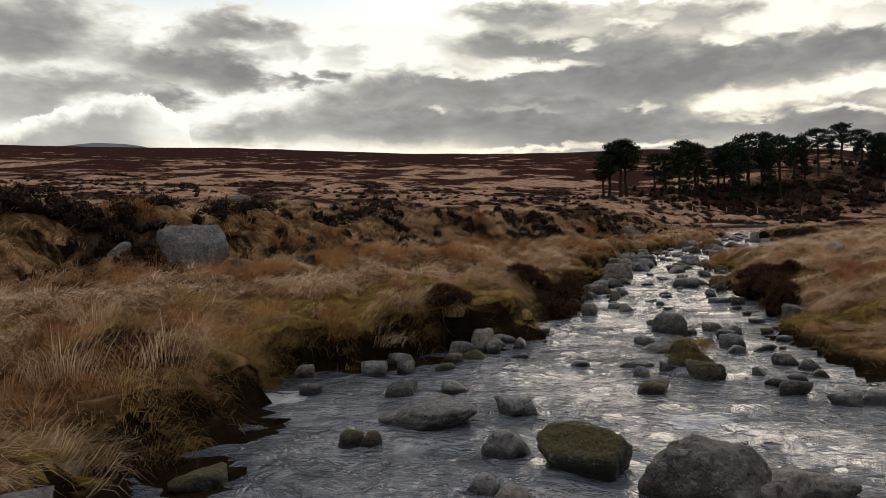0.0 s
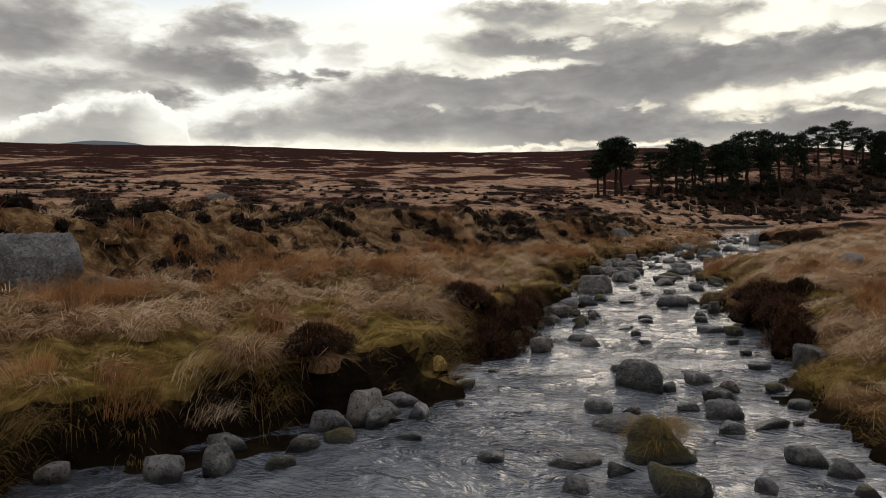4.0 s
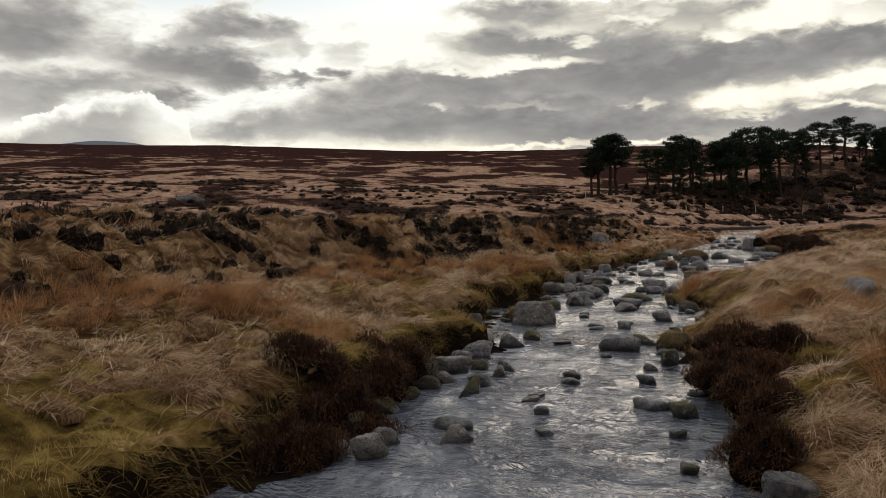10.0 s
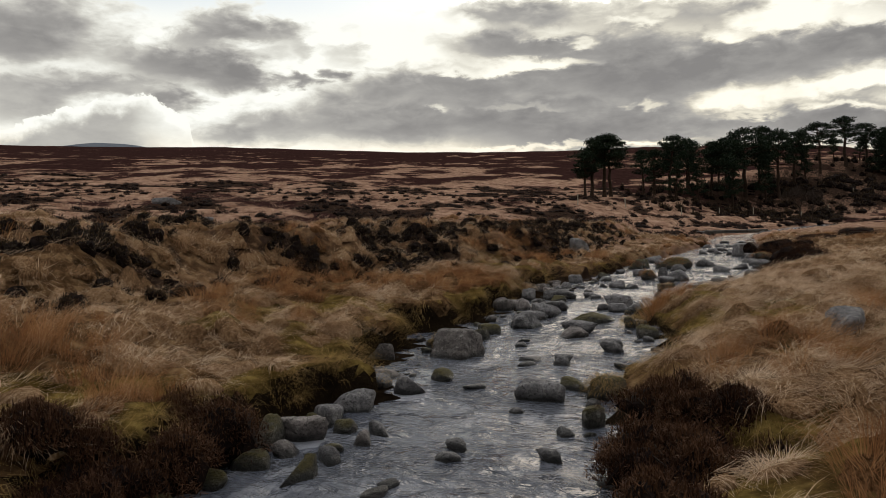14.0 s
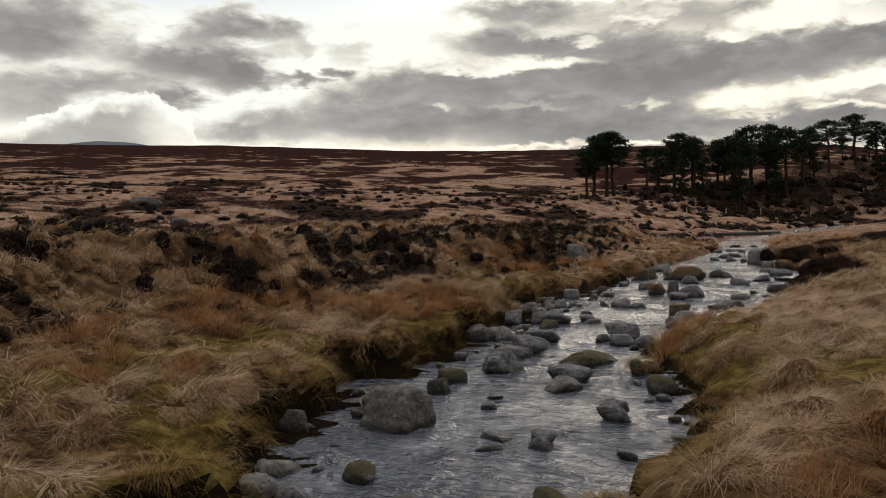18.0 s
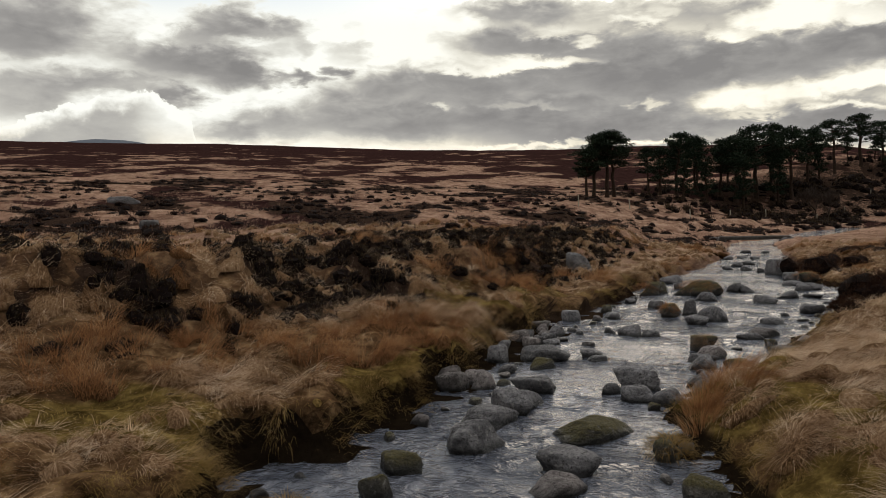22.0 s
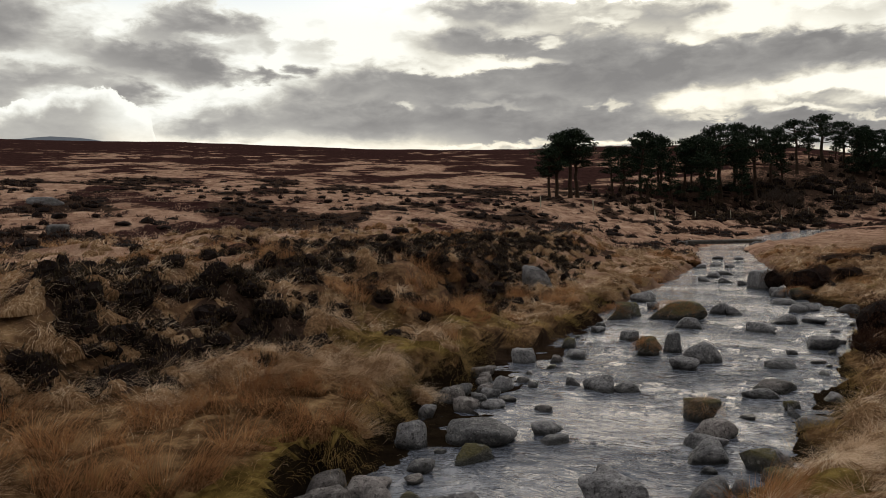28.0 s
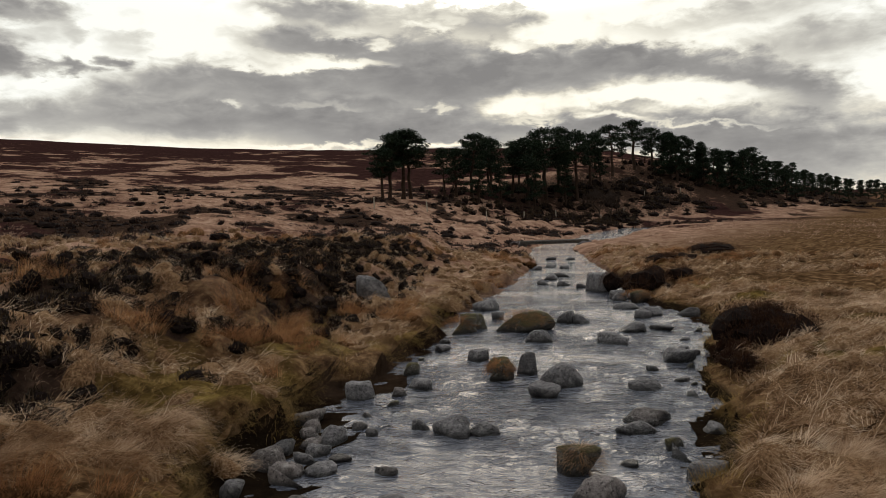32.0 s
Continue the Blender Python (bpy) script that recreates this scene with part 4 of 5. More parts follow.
xs, ys = spaced(-12, 0, 24, 84, 0.09, 1.05), spaced(-30, 4, 40, 116, 0.09, 1.05)
X, Y = np.meshgrid(xs, ys)
dl, dr, wet = stream(X, Y)
near = 1 - step(30, 60, Y)
ripple = (fbm(X * 1.6 + 0.4 * Y, Y * 2.2, 3, 71) - 0.5) * 0.07 * near
bend = 0.5 * fbm(X * 0.9, Y * 0.9, 2, 72)
crests = 1 - np.abs(2 * fbm((X * 0.866 - Y * 0.5) * 1.7 + bend, (X * 0.5 + Y * 0.866) * 3.3 + bend, 2, 73) - 1)
ripple = ripple + 0.034 * (crests - 0.8) * near * (0.35 + step(0.4, 0.6, fbm(X * 0.4, Y * 0.4, 2, 74)))
water = new("water", sheet("water", xs, ys, ripple, M_WATER, keep=wet | (np.minimum(dl, dr) < 0.8)))
tagged(water, "shallow rippling stream water reflecting the grey sky", "stream", kind="structure")


# ---- helpers for things ----
def part(name, me, parent, label=""):
    ob = new(name, me)
    ob.parent = parent
    return tagged(ob, label) if label else ob


def thing(name, label, category, group=""):
    return tagged(new(name), label, category, group)


def icosphere(levels):
    bm = bmesh.new()
    bmesh.ops.create_icosphere(bm, subdivisions=levels, radius=1.0)
    v = np.array([p.co[:] for p in bm.verts])
    f = np.array([[p.index for p in face.verts] for face in bm.faces])
    bm.free()
    return v, f


BALL = {k: icosphere(k) for k in (1, 2, 3, 4, 5)}


def noise3(v, scale, seed):
    a = fbm(v[:, 0] * scale + seed, v[:, 1] * scale + v[:, 2] * 0.7 * scale, 4, seed)
    b = fbm(v[:, 2] * scale - seed, v[:, 0] * scale * 0.6 + v[:, 1] * scale, 4, seed + 3)
    return (a + b) / 2 - 0.5


def boulder_mesh(name, w, d, h, seed, mat, fine=3, block=9.0, deep=1.0):
    """A weathered boulder: a rounded many-sided block with hollows and chips."""
    rng = np.random.default_rng(seed)
    v, f = BALL[fine]
    n = rng.normal(size=(11, 3))
    n /= np.linalg.norm(n, axis=1)[:, None]
    n = np.concatenate([n, [[0, 0, 1], [0, 0, -1]]])
    reach = rng.uniform(0.72, 1.0, len(n))
    near = np.clip(v @ n.T, 0, None) / reach
    r = 1.0 / ((near**block).sum(1) ** (1 / block))
    p = v * r[:, None]
    lo, hi = p.min(0), p.max(0)
    p = (p - (lo + hi) / 2) / ((hi - lo) / 2)
    p = p * (1 + 0.26 * noise3(p, 1.6, seed % 50) + 0.20 * noise3(p, 4.5, seed % 50 + 9) + 0.10 * noise3(p, 11.0, seed % 50 + 5))[:, None]
    lo, hi = p.min(0), p.max(0)
    p = (p - (lo + hi) / 2) / ((hi - lo) / 2)
    return mesh_from(name, p * (w / 2, d / 2, h * 0.72 * deep), f, mat)


STONE = {"grey": (M_ROCK, "smooth grey granite boulder in the stream"), "mossy": (M_MOSSY, "grey boulder with yellow-green moss in the stream"),
         "tan": (M_TAN, "weathered tan granite boulder in the stream")}


def put_boulder(x, y, w, d, h, yaw, look_of, i):
    mat, label = STONE[look_of]
    h = h * 0.8
    fine = 5 if w > 0.75 and y < 30 else 4 if w > 0.36 and y < 42 else 3 if w > 0.2 else 2
    ob = new("boulder", boulder_mesh("boulder", w, d, h, 100 + i, mat, fine, 15.0 if y < 7 and w > 0.7 else 7.0 + (i * 5) % 9, 1.3))
    ob.matrix_world = pose(x, y, h - h * 0.72 * 1.3, 0, 0, yaw)
    size = "small " if w < 0.3 else "large " if w > 0.8 else ""
    dl, dr, wet = stream(np.array([x]), np.array([y]))
    if not wet[0]:
        label = label.replace("in the stream", "at the foot of the bank")
    tagged(ob, size + label, "boulder", "boulders of the stream")
    return ob


for i, row in enumerate(ROCKS):
    put_boulder(*row, i)


def land_rock(name, x, y, w, d, h, sink, yaw, tilt, mat, label, seed, block=10.0):
    ob = new(name, boulder_mesh(name, w, d, h, seed, mat, 4, block))
    ob.matrix_world = pose(x, y, height(x, y) + h * 0.72 - sink, tilt, 0, yaw)
    return tagged(ob, label, "boulder")


land_rock("rock_slab", -0.8, 16.0, 1.45, 0.5, 0.85, 0.4, 12, -18, M_ROCK, "large pale grey rock slab leaning in the heather", 901, 30.0)
land_rock("rock", 0.05, 16.5, 0.75, 0.4, 0.35, 0.2, 5, 0, M_ROCK, "pale grey rock half sunk in grass", 902)
land_rock("rock", -2.2, 15.6, 0.5, 0.4, 0.3, 0.15, 40, 0, M_ROCK, "pale grey rock half sunk in grass", 903)
land_rock("rock", 15.7, 19.2, 0.95, 0.5, 0.36, 0.2, 35, 14, M_ROCK, "lichen-grey rock in the bank grass", 904, 6.0)
land_rock("rock", 10.45, 12.55, 0.42, 0.34, 0.3, 0.1, -20, 0, M_ROCK, "bluish grey rock in the bank grass", 905)
land_rock("rock", 19.4, 45.2, 1.1, 0.6, 0.8, 0.3, -30, 15, M_ROCK, "tilted pale rock in the heather bank", 906, 12.0)
land_rock("rock", -12.6, 87.8, 3.0, 1.6, 0.8, 0.4, 10, 0, M_ROCK, "flat pale rock on the moor", 907)
land_rock("rock", -3.5, 66.0, 1.6, 1.0, 0.6, 0.3, 60, 0, M_ROCK, "flat pale rock on the moor", 908)
land_rock("rock", 0.95, 4.35, 0.6, 0.5, 0.36, 0.2, 20, 0, M_ROCK, "grey speckled boulder in the bank grass", 909)


# ---- grass, rushes, turf and heather ----
def blades(rng, base, out, length, width, tilt, bend, segs=2):
    """Bent blades: base places (N,3), headings out (N,2), a length, width and first tilt for each. Gives vertices and triangles."""
    n = len(base)
    side = np.stack([-out[:, 1], out[:, 0], np.zeros(n)], 1)
    turn = rng.uniform(-0.9, 0.9, n)[:, None]
    side = side * np.cos(turn) + np.concatenate([out, np.zeros((n, 1))], 1) * np.sin(turn)
    rows, p, a = [], base.copy(), tilt.copy()
    for k in range(segs + 1):
        w = (width * (1 - 0.75 * k / segs) / 2)[:, None]
        rows += [p - side * w, p + side * w] if k < segs else [p]
        a = tilt + bend * (k + 0.5) / segs
        p = p + np.stack([out[:, 0] * np.sin(a), out[:, 1] * np.sin(a), np.cos(a)], 1) * (length / segs)[:, None]
    v = np.stack(rows, 1)
    m = v.shape[1]
    tris = []
    for k in range(segs - 1):
        tris += [(2 * k, 2 * k + 1, 2 * k + 3), (2 * k, 2 * k + 3, 2 * k + 2)]
    tris.append((m - 3, m - 2, m - 1))
    f = (np.arange(n)[:, None, None] * m + np.array(tris)[None]).reshape(-1, 3)
    return v.reshape(-1, 3), f


WIND = np.array([0.55, -0.25])


def tussocks(name, places, seed, count, radius, length, width, tilt, bend, mat, label, droop=None, segs=2, dome=0.0):
    """One object of many tufts, each of a handful of blades that lean out and with the wind."""
    rng = np.random.default_rng(seed)
    n = len(places) * count
    at = np.repeat(places, count, 0)
    ang = rng.uniform(0, 2 * np.pi, n)
    out = np.stack([np.cos(ang), np.sin(ang)], 1)
    r = radius * np.sqrt(rng.uniform(0, 1, n))
    size = np.repeat(rng.uniform(0.65, 1.3, len(places)), count)
    lean = out * 0.8 + WIND * rng.uniform(0.3, 1.2, n)[:, None]
    lean = lean + np.repeat(rng.normal(0, 0.45, (len(places), 2)), count, 0)
    if droop is not None:
        lean = lean + np.repeat(droop, count, 0)
    lean /= np.linalg.norm(lean, axis=1)[:, None]
    base = at + np.concatenate([out * r[:, None], np.zeros((n, 1))], 1)
    ground_z = np.maximum(land(base[:, 0], base[:, 1])[0], at[:, 2] - 0.15)
    base[:, 2] = ground_z + dome * np.sqrt(np.clip(1 - 0.8 * (r / radius) ** 2, 0, 1)) - 0.03
    v, f = blades(rng, base, lean, length * size * rng.uniform(0.6, 1.15, n), width * rng.uniform(0.6, 1.4, n),
                  tilt * rng.uniform(0.3, 1.6, n), bend * rng.uniform(0.5, 1.4, n), segs)
    ob = new(name, mesh_from(name, v, f, mat))
    return tagged(ob, label, "grass", kind="stuff")


def scatter(rng, x0, x1, y0, y1, per_m2):
    n = int((x1 - x0) * (y1 - y0) * per_m2)
    return rng.uniform(x0, x1, n), rng.uniform(y0, y1, n)


def fall(x, y, z):
    """The way downhill, at most one long."""
    e = 0.06
    down = -np.stack([(land(x + e, y)[0] - z) / e, (land(x, y + e)[0] - z) / e], 1)
    return down * np.minimum(1.0, 1.0 / np.maximum(np.linalg.norm(down, axis=1), 1e-6))[:, None]


KINDS = "lip edge turf mop under rush mid midmop midrush far heath farheath".split()


def cover():
    """Every tuft's place, sorted by kind."""
    rng = np.random.default_rng(12)
    kinds, slope = {k: [] for k in KINDS}, {k: [] for k in KINDS}

    def take(kind, x, y, z, keep, droop=None):
        kinds[kind].append(np.stack([x, y, z], 1)[keep])
        slope[kind].append(droop[keep] if droop is not None else np.zeros((keep.sum(), 2)))

    # beside the stream
    x, y = scatter(rng, -8, 31, 3, 44, 30)
    near = np.minimum(to_line(x, y, LEFT), to_line(x, y, RIGHT)) < 8.5
    x, y = x[near], y[near]
    z, d, left, wet = land(x, y)
    down = fall(x, y, z)
    dry = ~wet & (d < 7.5) & (z > 0.06) & ((heather_share(x, y, d, left) < 0.6) | (rng.uniform(0, 1, len(x)) < 0.4))
    kind = fbm(x * 0.45, y * 0.45, 3, 81)
    green = mossiness(x, y)
    u = rng.uniform(0, 1, len(x))
    steep = (np.linalg.norm(down, axis=1) > 0.75) & (d < 1.7)
    edge = dry & ((d < 0.8) | steep)
    take("lip", x, y, z, edge & (u < np.where(z > 0.3, 0.85, np.where(left, 0.2, 0.5))), down)
    take("edge", x, y, z, edge & (z > 0.26) & (u > 0.82), down)
    body = dry & ~edge
    rush = body & (kind > np.where(left, np.interp(y, [9, 13], [0.5, 0.57]), 0.78)) & (d > 1.0)
    turf = body & ~rush & (green > np.where(left, 0.54, 0.6)) & (d < 3.4)
    rest = body & ~rush & ~turf
    take("rush", x, y, z, rush & (u < 0.12), down * 0.3)
    take("under", x, y, z, (rush & (u > 0.7)) | (rest & (u > 0.68)), down * 0.3)
    take("turf", x, y, z, turf & (u < 0.93), down * 0.4)
    take("mop", x, y, z, ((rest & (u < np.where(left, 0.22, 0.3))) | (turf & (u > 0.93))) & (d > 0.5), down * 0.5)
    # the slope behind and the terrace
    x, y = scatter(rng, -16, 42, 6, 66, 10)
    z, d, left, wet = land(x, y)
    kind, u = fbm(x * 0.45, y * 0.45, 3, 81), rng.uniform(0, 1, len(x))
    mid = ~wet & (d >= 7.2) & (d < 26) | ~wet & (y > 43.5) & (d > 0.3) & (d < 20)
    dark = heather_share(x, y, d, left)
    mid = mid & ((dark < 0.5) | (rng.uniform(0, 1, len(x)) < 0.55))
    take("midrush", x, y, z, mid & (kind > 0.6) & (u < 0.22))
    take("midmop", x, y, z, mid & (kind <= 0.6) & (u < 0.3))
    take("mid", x, y, z, mid & (u > 0.68))
    x, y = scatter(rng, -16, 26, 6, 62, 10)
    x, y = x[to_line(x, y, LEFT) < 14], y[to_line(x, y, LEFT) < 14]
    z, d, left, wet = land(x, y)
    band = left & (d > rise_of(y) - 2.5) & (d < rise_of(y) + 9) & (rng.uniform(0, 1, len(x)) < 0.05)
    take("heath", x, y, z, ~wet & (band | (rng.uniform(0.05, 1.0, len(x)) < heather_share(x, y, d, left))))
    # the open moor
    x, y = scatter(rng, -60, 95, 30, 150, 1.4)
    z, d, left, wet = land(x, y)
    u = rng.uniform(0, 1, len(x))
    patch = fbm(x * 0.24, y * 0.13, 4, 111)
    open_ = ~wet & ((d > 15) | ((y > 62) & (d > 0.6)))
    take("far", x, y, z, open_ & (u < 0.9) & (patch < 0.54) & (y < 110))
    take("farheath", x, y, z, open_ & (left | (y > 105)) & (((patch > 0.57) & (u < 0.42)) | ((u > 0.94) & (y < 128))))
    return {k: np.concatenate(v) for k, v in kinds.items()}, {k: np.concatenate(v) for k, v in slope.items()}


AT, DOWN = cover()
def mound(rng, n, radius, tall):
    """Radius and height of every tussock."""
    r = radius * rng.uniform(0.6, 1.4, n)
    return r, r * tall * rng.uniform(0.7, 1.3, n)


def manes(name, places, seed, count, radius, tall, length, width, mat, label, droop, segs=3):
    """Dead grass combed over rounded tussocks: long thin blades rooted on each dome that fall outward and downwind."""
    R, H = mound(np.random.default_rng(seed + 500), len(places), radius, tall)
    rng = np.random.default_rng(seed)
    n = len(places) * count
    at, r0, h0 = np.repeat(places, count, 0), np.repeat(R, count), np.repeat(H, count)
    a, q = rng.uniform(0, 2 * np.pi, n), 0.9 * np.sqrt(rng.uniform(0, 1, n))
    out = np.stack([np.cos(a), np.sin(a)], 1)
    comb = WIND * 0.8 + np.repeat(rng.normal(0, 0.4, (len(places), 2)) + droop, count, 0)
    lean = out * (0.25 + 0.9 * q[:, None]) + comb + rng.normal(0, 0.22, (n, 2))
    lean /= np.linalg.norm(lean, axis=1)[:, None] + 1e-6
    base = at + np.concatenate([out * (q * r0)[:, None], np.zeros((n, 1))], 1)
    base[:, 2] = np.maximum(land(base[:, 0], base[:, 1])[0], at[:, 2] - 0.3 * r0) + h0 * (1 - 0.7 * q * q) - 0.03
    up = np.clip(1.1 + 0.35 * q - np.sum(lean * comb, 1) * 0.2 + rng.normal(0, 0.22, n), 0.35, 1.7)
    v, f = blades(rng, base, lean, length * np.repeat(R / radius, count) * rng.uniform(0.55, 1.2, n), width * rng.uniform(0.6, 1.4, n), up, rng.uniform(0.5, 1.1, n), segs)
    return tagged(new(name, mesh_from(name, v, f, mat)), label, "grass", kind="stuff")


CLOSE = to_line(AT["mop"][:, 0], AT["mop"][:, 1], np.array([(3, 2), (6, 6), (9.4, 9.5), (10.6, 13.5), (12.2, 18.6), (13.6, 24), (14.5, 28)])) < 6.0
NEAR_AT, NEAR_DOWN, WIDE_AT, WIDE_DOWN = AT["mop"][CLOSE], DOWN["mop"][CLOSE], AT["mop"][~CLOSE], DOWN["mop"][~CLOSE]
tussocks("bank_edge_grass", AT["lip"], 1, 46, 0.16, 0.32, 0.0045, 0.8, 1.9, M_TURF, "yellow-brown grass hanging over the bank edge", DOWN["lip"] * 2.0)
tussocks("turf", AT["turf"], 2, 26, 0.18, 0.13, 0.0055, 0.7, 1.1, M_TURF, "short mossy yellow-green turf", DOWN["turf"])
manes("tussock_grass", NEAR_AT, 3, 180, 0.27, 0.62, 0.34, 0.0045, M_STRAW, "pale dead grass tussocks combed over by the wind", NEAR_DOWN, 2)
manes("tussock_grass", WIDE_AT, 13, 56, 0.27, 0.62, 0.32, 0.008, M_STRAW, "pale dead grass tussocks combed over by the wind", WIDE_DOWN, 2)
tussocks("thatch", AT["under"], 8, 12, 0.18, 0.2, 0.005, 0.9, 1.0, M_STRAW, "thin dead grass between the tussocks", DOWN["under"])
tussocks("rushes", AT["rush"], 4, 110, 0.2, 0.55, 0.0042, 0.4, 1.5, M_RUSH, "tall rust-brown rushes in clumps", DOWN["rush"], segs=3, dome=0.11)
tussocks("slope_grass", AT["mid"], 5, 9, 0.25, 0.22, 0.011, 0.8, 1.2, M_STRAW, "pale dead grass on the slope")
manes("slope_tussocks", AT["midmop"], 9, 26, 0.26, 0.65, 0.32, 0.014, M_STRAW, "pale combed tussocks on the slope", np.zeros((len(AT["midmop"]), 2)), 2)
tussocks("slope_rushes", AT["midrush"], 6, 40, 0.2, 0.48, 0.011, 0.4, 1.2, M_RUSH, "rust-brown rushes on the slope")
tussocks("moor_grass", AT["far"], 7, 11, 0.5, 0.28, 0.05, 0.9, 1.0, M_MOOR, "pale dead grass of the open moor", segs=1)


TUFTS = np.array([(15.75, 26.2, 0), (16.1, 26.6, 0), (16.5, 27.1, 0), (16.9, 27.5, 0), (15.5, 25.7, 0), (16.6, 26.4, 0), (24.9, 40.2, 0)], float)
TUFTS[:, 2] = land(TUFTS[:, 0], TUFTS[:, 1])[0]
tussocks("rush_tufts", TUFTS, 41, 260, 0.24, 0.52, 0.006, 0.35, 0.9, M_RUSH, "reddish brown rush tufts at the water's edge", segs=3, dome=0.05)


BANK = np.array([(1.1, 7.4, 0), (0.6, 8.1, 0), (1.3, 8.7, 0), (0.3, 6.9, 0), (1.2, 6.5, 0), (0.7, 9.4, 0), (0.9, 5.6, 0), (0.1, 7.6, 0), (-0.4, 8.4, 0), (-0.9, 7.4, 0),
                 (1.7, 9.5, 0), (2.4, 10.2, 0), (3.1, 10.6, 0), (0.0, 9.6, 0), (1.4, 10.4, 0), (-0.6, 9.9, 0), (0.5, 10.8, 0)], float)
BANK[:, 2] = land(BANK[:, 0], BANK[:, 1])[0]
FALL = fall(BANK[:, 0], BANK[:, 1], BANK[:, 2])
tussocks("long_grass_tufts", BANK[::3], 42, 230, 0.3, 0.6, 0.0045, 0.4, 1.9, M_STRAW, "long drooping dead grass tufts on the bank edge", FALL[::3] + (0.3, -0.5), segs=3, dome=0.2)
tussocks("long_turf_tufts", BANK[1::3], 44, 300, 0.3, 0.5, 0.0045, 0.5, 1.9, M_TURF, "golden drooping grass tufts on the bank edge", FALL[1::3] + (0.3, -0.5), segs=3, dome=0.2)
tussocks("long_rush_tufts", BANK[2::3] + (0.1, 0.1, 0.0), 43, 280, 0.28, 0.55, 0.005, 0.4, 1.7, M_RUSH, "rust-brown rush tufts on the bank edge", FALL[2::3] + (0.2, -0.4), segs=3, dome=0.15)


def mops(name, places, seed, radius, tall, mat, label, around=12, rough=0.25, sag=0.3, size=0.72):
    """Rounded heads of matted growth that follow the ground: a lumpy cushion for each, with a ragged rim."""
    rng = np.random.default_rng(seed)
    n = len(places)
    R, H = (k * size for k in mound(np.random.default_rng(seed + 500), n, radius, tall))
    rings = np.array([0.0, 0.45, 0.85, 1.0])
    prof = np.array([1.0, 0.86, 0.45, -0.25])
    a = np.arange(around + 1) * 2 * np.pi / around
    turn = rng.uniform(0, 6.28, n)
    wob = 1 + rng.normal(0, rough * 0.5, (n, 1, around + 1)) + rough * np.sin(a[None, None] * 2 + turn[:, None, None] * 3)
    wob[:, :, -1] = wob[:, :, 0]
    spread = R[:, None, None] * rings[None, :, None] * (1 + (wob - 1) * rings[None, :, None])
    ang = a[None, None] + turn[:, None, None]
    lean = (WIND[None] * 0.35 + rng.normal(0, 0.2, (n, 2))) * R[:, None]
    x = places[:, 0, None, None] + spread * np.cos(ang) + lean[:, 0, None, None] * prof[None, :, None]
    y = places[:, 1, None, None] + spread * np.sin(ang) + lean[:, 1, None, None] * prof[None, :, None]
    lump = 1 + rough * rng.normal(0, 0.5, (n, len(rings), around + 1)) * rings[None, :, None]
    lump[:, :, -1] = lump[:, :, 0]
    z = land(x.ravel(), y.ravel())[0].reshape(x.shape)
    z = np.maximum(z, places[:, 2, None, None] - sag * R[:, None, None]) + H[:, None, None] * prof[None, :, None] * lump - 0.02
    k, m = len(rings), around + 1
    idx = np.arange(k * m).reshape(k, m)
    q = np.stack([idx[:-1, :-1], idx[1:, :-1], idx[1:, 1:], idx[:-1, 1:]], -1).reshape(-1, 4)
    f = (np.arange(n)[:, None, None] * k * m + q[None]).reshape(-1, 4)
    me = mesh_from(name, np.stack([x, y, z], -1).reshape(-1, 3), f, mat)
    return tagged(new(name, me), label, "grass", kind="stuff")


mops("bank_edge_heads", AT["edge"][np.linalg.norm(DOWN["edge"], axis=1) < 0.85], 20, 0.13, 0.7, P_TURF, "mossy rounded tussocks along the bank edge", around=9, sag=0.35)
mops("tussock_heads", NEAR_AT, 3, 0.27, 0.62, P_STRAW, "rounded heads of pale matted dead grass")
mops("tussock_heads", WIDE_AT, 13, 0.27, 0.62, P_STRAW, "rounded heads of pale matted dead grass")
mops("rush_heads", AT["rush"], 22, 0.22, 0.6, P_RUSH, "matted brown bases of the rush clumps, darkened as if shaded")
mops("slope_heads", AT["midmop"], 9, 0.26, 0.65, P_STRAW, "rounded pale tussocks on the slope", around=6)
mops("slope_rush_heads", AT["midrush"], 26, 0.28, 0.6, P_RUSH, "brown tussocks on the slope", around=8)


